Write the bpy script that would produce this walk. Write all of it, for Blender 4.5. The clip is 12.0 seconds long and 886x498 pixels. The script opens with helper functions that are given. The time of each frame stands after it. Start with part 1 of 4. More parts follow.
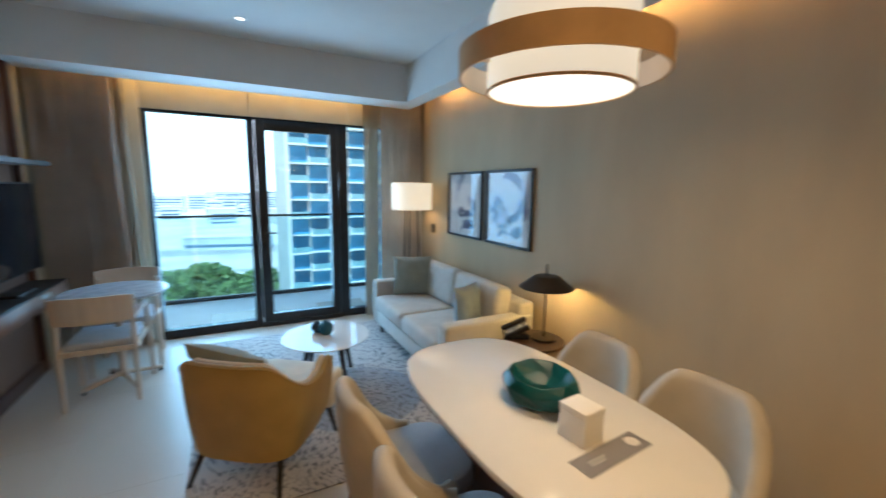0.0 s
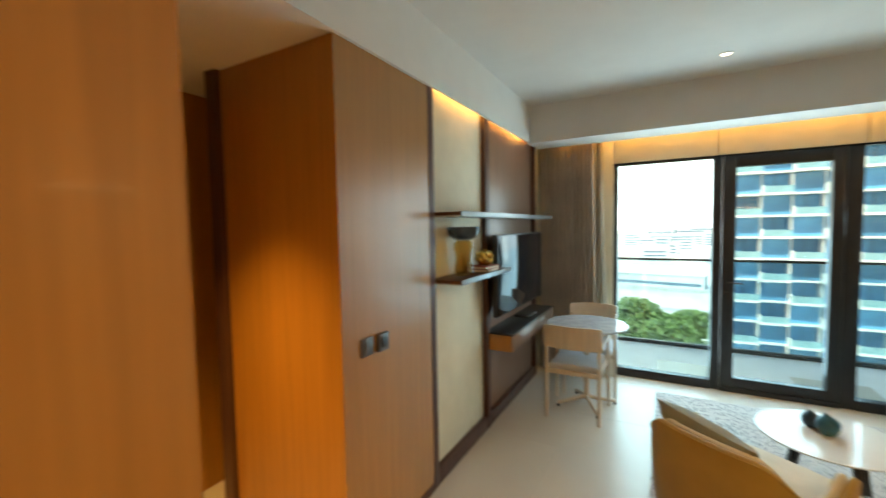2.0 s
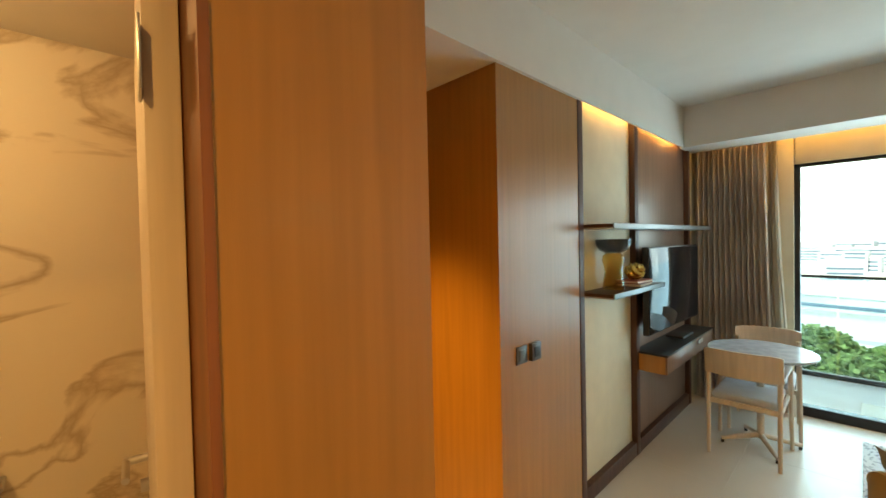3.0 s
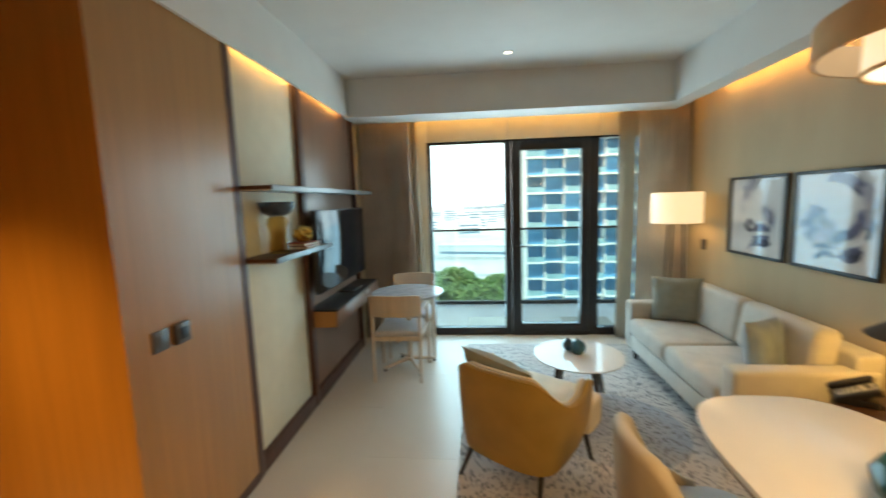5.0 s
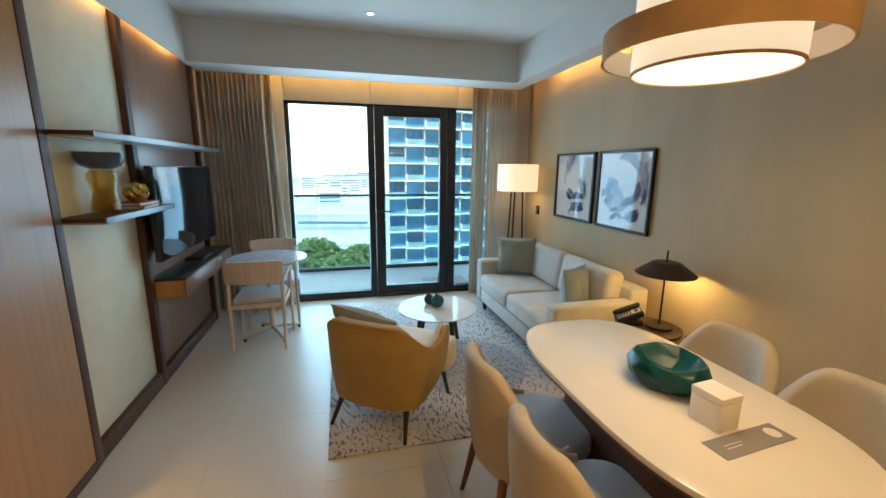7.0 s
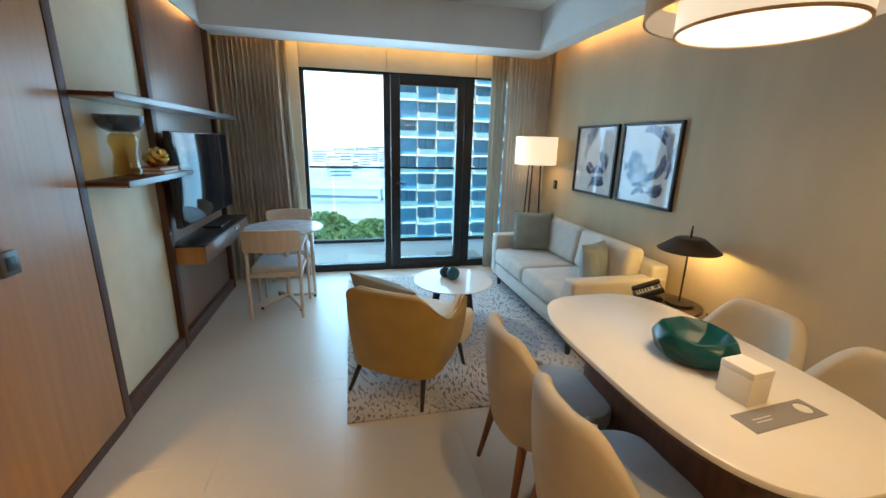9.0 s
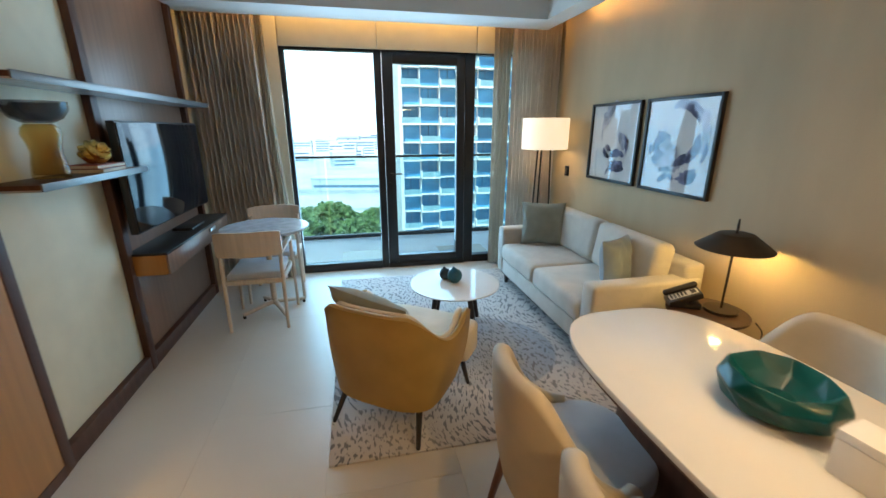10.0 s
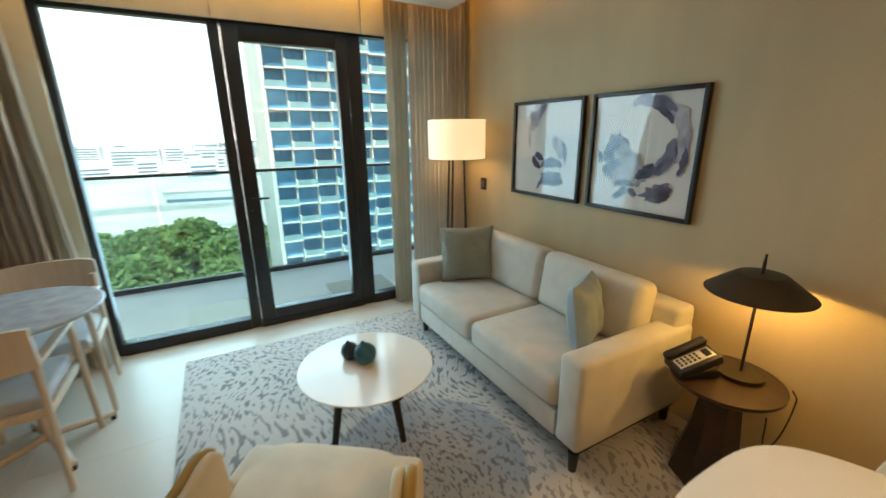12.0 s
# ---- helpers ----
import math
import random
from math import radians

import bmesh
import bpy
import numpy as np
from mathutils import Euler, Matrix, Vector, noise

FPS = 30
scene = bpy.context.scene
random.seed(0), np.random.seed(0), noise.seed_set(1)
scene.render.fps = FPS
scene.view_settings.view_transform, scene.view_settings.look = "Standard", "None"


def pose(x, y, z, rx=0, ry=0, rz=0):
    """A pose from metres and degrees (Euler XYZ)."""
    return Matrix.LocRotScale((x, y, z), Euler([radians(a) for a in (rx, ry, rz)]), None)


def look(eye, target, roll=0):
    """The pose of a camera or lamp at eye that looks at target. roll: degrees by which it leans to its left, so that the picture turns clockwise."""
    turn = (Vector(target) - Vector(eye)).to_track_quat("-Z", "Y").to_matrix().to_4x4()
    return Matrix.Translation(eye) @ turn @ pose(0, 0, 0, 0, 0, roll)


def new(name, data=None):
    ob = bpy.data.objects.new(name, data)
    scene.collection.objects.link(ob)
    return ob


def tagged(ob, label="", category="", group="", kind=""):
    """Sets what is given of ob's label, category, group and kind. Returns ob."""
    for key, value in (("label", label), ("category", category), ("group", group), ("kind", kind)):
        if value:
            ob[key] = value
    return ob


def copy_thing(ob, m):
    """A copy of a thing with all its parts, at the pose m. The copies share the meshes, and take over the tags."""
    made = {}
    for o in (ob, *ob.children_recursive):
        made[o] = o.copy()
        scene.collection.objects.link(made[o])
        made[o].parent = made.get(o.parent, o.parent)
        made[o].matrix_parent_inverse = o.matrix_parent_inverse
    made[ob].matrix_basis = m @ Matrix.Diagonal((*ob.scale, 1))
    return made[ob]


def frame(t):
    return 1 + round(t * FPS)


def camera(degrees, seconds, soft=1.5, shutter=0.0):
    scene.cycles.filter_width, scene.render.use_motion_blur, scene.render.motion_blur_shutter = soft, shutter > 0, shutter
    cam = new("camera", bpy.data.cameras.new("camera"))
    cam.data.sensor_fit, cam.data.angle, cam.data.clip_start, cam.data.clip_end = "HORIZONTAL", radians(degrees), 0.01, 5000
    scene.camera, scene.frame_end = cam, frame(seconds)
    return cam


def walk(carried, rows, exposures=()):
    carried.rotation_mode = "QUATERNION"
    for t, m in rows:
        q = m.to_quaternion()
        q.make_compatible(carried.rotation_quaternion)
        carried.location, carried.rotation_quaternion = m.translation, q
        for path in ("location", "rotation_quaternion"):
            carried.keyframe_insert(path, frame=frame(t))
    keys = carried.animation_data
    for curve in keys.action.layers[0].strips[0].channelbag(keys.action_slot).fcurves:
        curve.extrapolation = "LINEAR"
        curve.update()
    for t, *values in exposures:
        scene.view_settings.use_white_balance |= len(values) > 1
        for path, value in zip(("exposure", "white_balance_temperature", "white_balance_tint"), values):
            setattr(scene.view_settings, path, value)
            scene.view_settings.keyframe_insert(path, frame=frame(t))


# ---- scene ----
cam = camera(95.7, 12.0, shutter=0.5)
PATH = [
    (0, (0.49, 0.323, 1.524), (1.4, 2.079, 1.224), 0.8),
    (0.5, (0.434, 0.41, 1.521), (0.884, 2.337, 1.236), 0.2),
    (1, (0.359, 0.512, 1.534), (0.384, 2.497, 1.291), 0.2),
    (1.5, (0.302, 0.52, 1.56), (-0.237, 2.439, 1.396), -0.5),
    (2, (0.26, 0.427, 1.595), (-0.715, 2.169, 1.483), -1.0),
    (2.5, (0.225, 0.302, 1.589), (-1.133, 1.769, 1.552), -1.5),
    (2.7, (0.191, 0.249, 1.607), (-1.266, 1.618, 1.569), -1.4),
    (4.3, (0.228, 0.347, 1.543), (-0.73, 2.097, 1.406), -0.6),
    (4.5, (0.273, 0.37, 1.55), (-0.497, 2.208, 1.376), -1.1),
    (5, (0.334, 0.399, 1.568), (0.154, 2.376, 1.328), -1.8),
    (5.5, (0.34, 0.37, 1.559), (0.587, 2.331, 1.252), -1.5),
    (6, (0.33, 0.315, 1.547), (0.808, 2.225, 1.198), -0.6),
    (6.5, (0.316, 0.286, 1.529), (0.835, 2.178, 1.141), 0.2),
    (7, (0.304, 0.267, 1.529), (0.792, 2.166, 1.133), 0.6),
    (9, (0.254, 0.296, 1.494), (0.69, 2.18, 0.981), 1.4),
    (9.5, (0.3, 0.422, 1.482), (0.72, 2.299, 0.932), 0.7),
    (10, (0.39, 0.682, 1.479), (0.794, 2.555, 0.905), -0.1),
    (10.5, (0.404, 0.906, 1.478), (0.861, 2.768, 0.91), -0.2),
    (11, (0.352, 1.199, 1.492), (0.992, 3.013, 0.942), 0.3),
    (11.5, (0.408, 1.44, 1.49), (1.183, 3.203, 0.952), 0.1),
    (12, (0.556, 1.681, 1.482), (1.485, 3.362, 0.925), -0.6),
]
walk(cam, [(t, look(eye, target, roll)) for t, eye, target, roll in PATH],
     [(0.0, 0.66, 5800, 10), (1.0, 0.75, 6700, 10), (2.5, 1.12, 9300, 10), (4.5, 1.0, 8800, 10), (5.5, 0.78, 7600, 10), (7.0, 0.80, 6850, 10), (9.0, 0.84, 6450, 10), (10.5, 0.85, 6600, 10), (11.5, 0.77, 7900, 10), (12.0, 0.74, 8500, 10)])

# ---- world and lights ----
SUN_EL, SUN_AZ = 58.0, 200.0      # degrees; azimuth clockwise from +y
world = bpy.data.worlds.new("world")
scene.world = world
world.use_nodes = True
wn = world.node_tree.nodes
sky = wn.new("ShaderNodeTexSky")
sky.sky_type, sky.sun_disc = "NISHITA", False
sky.sun_elevation, sky.sun_rotation = radians(SUN_EL), radians(SUN_AZ)
sky.dust_density = 1.0
world.node_tree.links.new(sky.outputs[0], wn["Background"].inputs[0])
wn["Background"].inputs[1].default_value = 0.15


def lamp(name, kind, m, energy, colour, **more):
    data = bpy.data.lights.new(name, kind)
    data.energy, data.color = energy, colour
    if "size" in more:
        data.shape, data.size, data.size_y = "RECTANGLE", more["size"], more["size_y"]
    if "radius" in more:
        data.shadow_soft_size = more["radius"]
    if "cone" in more:
        data.spot_size, data.spot_blend = radians(more["cone"]), 1.0
    if "angle" in more:
        data.angle = radians(more["angle"])
    ob = new(name, data)
    ob.matrix_world = m
    return ob


WARM, AMBER, DAY = (1.0, 0.70, 0.37), (1.0, 0.55, 0.17), (0.44, 0.72, 1.0)
sd = Vector((math.sin(radians(SUN_AZ)) * math.cos(radians(SUN_EL)), math.cos(radians(SUN_AZ)) * math.cos(radians(SUN_EL)), math.sin(radians(SUN_EL))))
lamp("sun", "SUN", look(sd * 50, (0, 0, 0)), 5.0, (1.0, 0.95, 0.87), angle=0.5)
# the sky's light through the window opening
lamp("window_light", "AREA", look((0.76, 5.05, 1.15), (0.76, 0.0, 0.2)), 44, DAY, size=1.95, size_y=2.0)
# LED strips in the coves
lamp("cove_light_wall", "AREA", look((2.40, 1.4, 2.50), (2.54, 1.4, 2.56)), 10.5, AMBER, size=5.8, size_y=0.03)
lamp("cove_light_window", "AREA", look((0.8, 4.738, 2.62), (0.8, 4.83, 2.10)), 4.62, AMBER, size=3.2, size_y=0.03)
lamp("cove_light_panel", "AREA", look((-0.952, 3.55, 2.46), (-1.0, 3.55, 2.25)), 1.08, AMBER, size=2.0, size_y=0.02)
# lamps
lamp("pendant_light", "AREA", look((1.416, 1.335, 1.820), (1.416, 1.335, 0)), 3.9, WARM, size=0.36, size_y=0.36)
lamp("table_lamp_bulb", "POINT", pose(2.34, 2.36, 0.90), 6.0, (1.0, 0.64, 0.20), radius=0.03)
lamp("floor_lamp_bulb", "POINT", pose(2.26, 4.50, 1.43), 1.44, WARM, radius=0.05)
lamp("spot_beam", "SPOT", look((0.602, 3.90, 2.74), (0.602, 3.90, 0)), 5.04, WARM, radius=0.03, cone=90)
lamp("hall_spot", "SPOT", look((-1.30, 1.05, 2.38), (-1.30, 1.22, 0)), 138, (1.0, 0.60, 0.20), radius=0.06, cone=72)
lamp("bathroom_light", "POINT", pose(-1.2, -0.4, 2.25), 10.8, WARM, radius=0.08)
# unseen wide fill added at the room's rear to brighten the near walls
lamp("rear_fill_spot", "SPOT", look((1.10, -0.55, 2.74), (0.55, 0.20, 0)), 78, (1.0, 0.60, 0.22), radius=0.04, cone=140)

# ---- materials ----


def mat(name, colour, rough=0.5, metal=0.0, vary=0.08, scale=6.0, bump=0.0, bscale=200.0, stretch=(1, 1, 1), emit=None, power=0.0, coat=0.0, alt=None, sheen=0.0, piece=0.0):
    """A surface with colour variation at two scales and a fine relief."""
    m = bpy.data.materials.new(name)
    m.use_nodes = True
    nt = m.node_tree
    n, link = nt.nodes, nt.links.new
    b = n["Principled BSDF"]
    b.inputs["Roughness"].default_value = rough
    b.inputs["Metallic"].default_value = metal
    b.inputs["Coat Weight"].default_value = coat
    b.inputs["Sheen Weight"].default_value = sheen
    tc = n.new("ShaderNodeTexCoord")
    mp = n.new("ShaderNodeMapping")
    mp.inputs["Scale"].default_value = stretch
    link(tc.outputs["Object"], mp.inputs[0])
    big = n.new("ShaderNodeTexNoise")
    big.inputs["Scale"].default_value, big.inputs["Detail"].default_value = scale, 8
    link(mp.outputs[0], big.inputs["Vector"])
    ramp = n.new("ShaderNodeMix")
    ramp.data_type = "RGBA"
    lo = alt or tuple(c * (1 - 2 * vary) for c in colour)
    hi = tuple(min(1, c * (1 + 2 * vary)) for c in colour) if not alt else colour
    ramp.inputs[6].default_value, ramp.inputs[7].default_value = (*lo, 1), (*hi, 1)
    st = n.new("ShaderNodeMapRange")
    st.inputs[1].default_value, st.inputs[2].default_value = 0.3, 0.7
    link(big.outputs[0], st.inputs[0])
    link(st.outputs[0], ramp.inputs[0])
    out = ramp.outputs[2]
    if piece:
        info = n.new("ShaderNodeObjectInfo")
        hsv = n.new("ShaderNodeHueSaturation")
        mr = n.new("ShaderNodeMapRange")
        mr.inputs[3].default_value, mr.inputs[4].default_value = 1 - piece, 1 + piece
        link(info.outputs["Random"], mr.inputs[0])
        link(mr.outputs[0], hsv.inputs["Value"])
        link(out, hsv.inputs["Color"])
        out = hsv.outputs[0]
    link(out, b.inputs["Base Color"])
    if bump:
        fine = n.new("ShaderNodeTexNoise")
        fine.inputs["Scale"].default_value, fine.inputs["Detail"].default_value = bscale, 3
        link(mp.outputs[0], fine.inputs["Vector"])
        bp = n.new("ShaderNodeBump")
        bp.inputs["Strength"].default_value, bp.inputs["Distance"].default_value = bump, 0.002
        link(fine.outputs[0], bp.inputs["Height"])
        link(bp.outputs[0], b.inputs["Normal"])
    if emit:
        b.inputs["Emission Color"].default_value = (*emit, 1)
        b.inputs["Emission Strength"].default_value = power
    return m


def glass(name, colour, rough=0.0, ior=1.45, thin=True):
    m = bpy.data.materials.new(name)
    m.use_nodes = True
    nt = m.node_tree
    n, link = nt.nodes, nt.links.new
    b = n["Principled BSDF"]
    b.inputs["Base Color"].default_value = (*colour, 1)
    b.inputs["Roughness"].default_value, b.inputs["IOR"].default_value = rough, ior
    if not thin:
        b.inputs["Transmission Weight"].default_value = 1.0
        return m
    tr = n.new("ShaderNodeBsdfTransparent")
    tr.inputs[0].default_value = (*colour, 1)
    gl = n.new("ShaderNodeBsdfGlossy")
    gl.inputs["Roughness"].default_value = rough
    lw = n.new("ShaderNodeLayerWeight")
    lw.inputs[0].default_value = 0.5
    pw = n.new("ShaderNodeMath")
    pw.operation, pw.inputs[1].default_value = "POWER", 5.0
    link(lw.outputs["Facing"], pw.inputs[0])
    fr = n.new("ShaderNodeMapRange")
    fr.inputs[3].default_value, fr.inputs[4].default_value = ((ior - 1) / (ior + 1)) ** 2, 0.9
    link(pw.outputs[0], fr.inputs[0])
    mx = n.new("ShaderNodeMixShader")
    link(fr.outputs[0], mx.inputs[0])
    link(tr.outputs[0], mx.inputs[1])
    link(gl.outputs[0], mx.inputs[2])
    link(mx.outputs[0], n["Material Output"].inputs[0])
    return m


GRAIN = (14, 14, 0.6)
M_wall = mat("woven_wallcovering", (0.46, 0.36, 0.225), 0.75, vary=0.04, scale=3, bump=0.5, bscale=260, stretch=(1, 1, 0.35))
M_ceil = mat("white_ceiling_paint", (0.70, 0.69, 0.66), 0.8, vary=0.01, bump=0.1, bscale=90)
M_wood = mat("walnut_veneer", (0.37, 0.172, 0.048), 0.34, vary=0.05, scale=2.2, stretch=GRAIN, bump=0.08, bscale=60, coat=0.04)
M_dark = mat("dark_stained_wood", (0.075, 0.030, 0.018), 0.5, vary=0.15, scale=2.5, stretch=GRAIN, bump=0.1, bscale=60)
M_panelbrown = mat("brown_wall_panel", (0.22, 0.13, 0.09), 0.36, vary=0.06, scale=2.2, stretch=GRAIN, bump=0.06, bscale=60)
M_cream = mat("cream_panel_fabric", (0.66, 0.62, 0.48), 0.7, vary=0.02, scale=8, bump=0.3, bscale=400)
M_tile = mat("porcelain_tile", (0.55, 0.51, 0.45), 0.30, vary=0.02, scale=2.0, bump=0.05, bscale=40, piece=0.006)
M_grout = mat("tile_grout", (0.53, 0.49, 0.43), 0.9, vary=0.05)
M_alu = mat("dark_bronze_aluminium", (0.022, 0.024, 0.027), 0.38, metal=0.3, vary=0.1)
M_curtain = mat("beige_curtain_cloth", (0.80, 0.73, 0.66), 0.9, vary=0.05, scale=4, bump=0.4, bscale=500, sheen=0.2)
M_sheer = mat("white_sheer_cloth", (0.68, 0.62, 0.53), 0.9, vary=0.02, bump=0.2, bscale=500)
M_sofa = mat("oatmeal_upholstery", (0.52, 0.485, 0.43), 0.9, vary=0.04, scale=9, bump=0.5, bscale=700, sheen=0.25)


def see_through(m, amount):
    """Thin cloth: some of the light goes through it, scattered."""
    n, link = m.node_tree.nodes, m.node_tree.links.new
    b = n["Principled BSDF"]
    tl_ = n.new("ShaderNodeBsdfTranslucent")
    mx = n.new("ShaderNodeMixShader")
    mx.inputs[0].default_value = amount
    link(b.inputs["Base Color"].links[0].from_socket, tl_.inputs[0])
    link(b.outputs[0], mx.inputs[1])
    link(tl_.outputs[0], mx.inputs[2])
    link(mx.outputs[0], n["Material Output"].inputs[0])


see_through(M_curtain, 0.18)
see_through(M_sheer, 0.5)
M_sage = mat("grey_sage_cushion_cloth", (0.25, 0.265, 0.225), 0.85, vary=0.05, scale=9, bump=0.5, bscale=600, sheen=0.2)
M_navy = mat("navy_folder_cloth", (0.035, 0.045, 0.065), 0.85, vary=0.08, scale=9, bump=0.4, bscale=600)
M_silver = mat("silver_grey_satin", (0.22, 0.27, 0.30), 0.5, vary=0.05, scale=9, bump=0.3, bscale=500, sheen=0.3)
M_ochre = mat("ochre_leatherette", (0.35, 0.225, 0.06), 0.5, vary=0.05, scale=7, bump=0.25, bscale=450)
M_linen = mat("cream_linen", (0.60, 0.53, 0.43), 0.9, vary=0.04, scale=9, bump=0.4, bscale=600, sheen=0.2)
M_bluegrey = mat("pale_grey_seat_cloth", (0.46, 0.49, 0.53), 0.85, vary=0.04, scale=9, bump=0.4, bscale=600, sheen=0.2)
M_chairout = mat("beige_chair_cloth", (0.47, 0.41, 0.32), 0.75, vary=0.04, scale=7, bump=0.2, bscale=400)
M_redwood = mat("reddish_leg_wood", (0.22, 0.075, 0.03), 0.4, vary=0.12, scale=3, stretch=GRAIN)
M_black = mat("black_metal", (0.018, 0.016, 0.015), 0.42, metal=0.2, vary=0.1)
M_bronze = mat("dark_bronze_lampshade", (0.035, 0.026, 0.018), 0.45, metal=0.4, vary=0.12)
M_blackleg = mat("black_stained_leg_wood", (0.02, 0.016, 0.014), 0.45, vary=0.1)
M_white_top = mat("white_marble_top", (0.74, 0.72, 0.69), 0.12, vary=0.02, scale=3, coat=0.2)
M_greytop = mat("grey_stone_top", (0.42, 0.44, 0.47), 0.22, vary=0.08, scale=14)
M_blond = mat("pale_ash_wood", (0.60, 0.50, 0.40), 0.5, vary=0.05, scale=2.5, stretch=GRAIN, bump=0.06, bscale=60)
M_teal = mat("teal_cast_glass", (0.001, 0.060, 0.068), 0.30, vary=0.2, scale=9)
M_teal.node_tree.nodes["Principled BSDF"].inputs["Specular IOR Level"].default_value = 0.3
M_tealdark = mat("dark_blue_ceramic", (0.01, 0.035, 0.055), 0.3, vary=0.2, scale=20)
M_teal2 = mat("teal_ceramic", (0.008, 0.085, 0.125), 0.4, vary=0.15, scale=20)
M_paper = mat("white_card_box", (0.78, 0.76, 0.73), 0.6, vary=0.01)
M_greycard = mat("grey_card", (0.23, 0.22, 0.23), 0.6, vary=0.02)
M_ink = mat("pale_print_ink", (0.62, 0.61, 0.60), 0.7, vary=0.01)
M_screen = mat("tv_screen_glass", (0.006, 0.008, 0.011), 0.07, vary=0.02)
M_metal = mat("brushed_steel", (0.55, 0.55, 0.54), 0.3, metal=1.0, vary=0.04)
M_gunmetal = mat("gunmetal_edge", (0.16, 0.16, 0.16), 0.35, metal=0.6, vary=0.04)
M_switch = mat("dark_grey_switch", (0.10, 0.095, 0.09), 0.35, metal=0.4, vary=0.04)
M_art = mat("art_paper", (0.72, 0.69, 0.65), 0.7, vary=0.015)
M_shade = mat("lit_linen_shade", (0.85, 0.78, 0.66), 0.9, vary=0.02, emit=(1.0, 0.80, 0.52), power=0.46)
M_drum = mat("lit_drum_shade", (0.85, 0.80, 0.70), 0.9, vary=0.02, emit=(1.0, 0.86, 0.62), power=0.39)
M_diff = mat("lit_opal_diffuser", (0.9, 0.88, 0.82), 0.6, vary=0.01, emit=(1.0, 0.90, 0.74), power=0.8)
M_tan = mat("tan_linen_ring", (0.62, 0.39, 0.18), 0.85, vary=0.05, scale=12, bump=0.4, bscale=600)
M_pinkin = mat("ring_lining", (0.75, 0.62, 0.50), 0.9, vary=0.02)
M_led = mat("led_strip", (0.9, 0.6, 0.3), 0.6, emit=(1.0, 0.50, 0.16), power=1.8)
M_lens = mat("downlight_lens", (0.9, 0.9, 0.85), 0.4, emit=(1.0, 0.88, 0.68), power=2.4)
M_whiteplastic = mat("white_trim_ring", (0.75, 0.75, 0.73), 0.5, vary=0.01)
M_phone = mat("grey_phone_face", (0.42, 0.40, 0.37), 0.45, vary=0.02)
M_sidetable = mat("near_black_table_wood", (0.032, 0.015, 0.010), 0.28, vary=0.15, scale=2.5, stretch=(14, 0.6, 14))
M_red = mat("red_book_cover", (0.30, 0.06, 0.04), 0.5, vary=0.05)
M_bookgrey = mat("grey_book_cover", (0.20, 0.18, 0.18), 0.5, vary=0.05)
M_pages = mat("book_pages", (0.68, 0.62, 0.52), 0.8, vary=0.04, stretch=(1, 1, 60))
M_screen.node_tree.nodes["Principled BSDF"].inputs["Specular IOR Level"].default_value = 0.28
G_pane = glass("window_glass", (0.82, 0.96, 1.0))
G_pic = glass("picture_glass", (0.97, 0.97, 0.97), ior=1.5)
G_rail = glass("balustrade_glass", (0.80, 0.92, 0.95))
G_amber = glass("amber_glass", (0.90, 0.77, 0.54), 0.03, thin=True, ior=1.5)
G_smoke = glass("smoke_glass", (0.50, 0.49, 0.50), 0.03, thin=True, ior=1.5)
G_gold = mat("gold_lustre_glass", (0.62, 0.40, 0.10), 0.14, metal=0.75, vary=0.25, scale=16)


def marble_material():
    m = mat("veined_marble", (0.72, 0.66, 0.55), 0.15, vary=0.02, scale=2)
    n, link = m.node_tree.nodes, m.node_tree.links.new
    tc = n.new("ShaderNodeTexCoord")
    nz = n.new("ShaderNodeTexNoise")
    nz.inputs["Scale"].default_value, nz.inputs["Detail"].default_value, nz.inputs["Distortion"].default_value = 1.3, 7, 0.6
    mp = n.new("ShaderNodeMapping")
    mp.inputs["Rotation"].default_value = (0.6, 0.2, 0.4)
    mp.inputs["Scale"].default_value = (1, 1, 1.8)
    link(tc.outputs["Object"], mp.inputs[0])
    link(mp.outputs[0], nz.inputs["Vector"])
    r = n.new("ShaderNodeValToRGB")
    r.color_ramp.elements[0].position, r.color_ramp.elements[0].color = 0.465, (0.72, 0.66, 0.55, 1)
    r.color_ramp.elements[1].position, r.color_ramp.elements[1].color = 0.53, (0.72, 0.66, 0.55, 1)
    e = r.color_ramp.elements.new(0.50)
    e.color = (0.46, 0.38, 0.28, 1)
    link(nz.outputs[0], r.inputs[0])
    link(r.outputs[0], n["Principled BSDF"].inputs["Base Color"])
    return m


M_marble = marble_material()


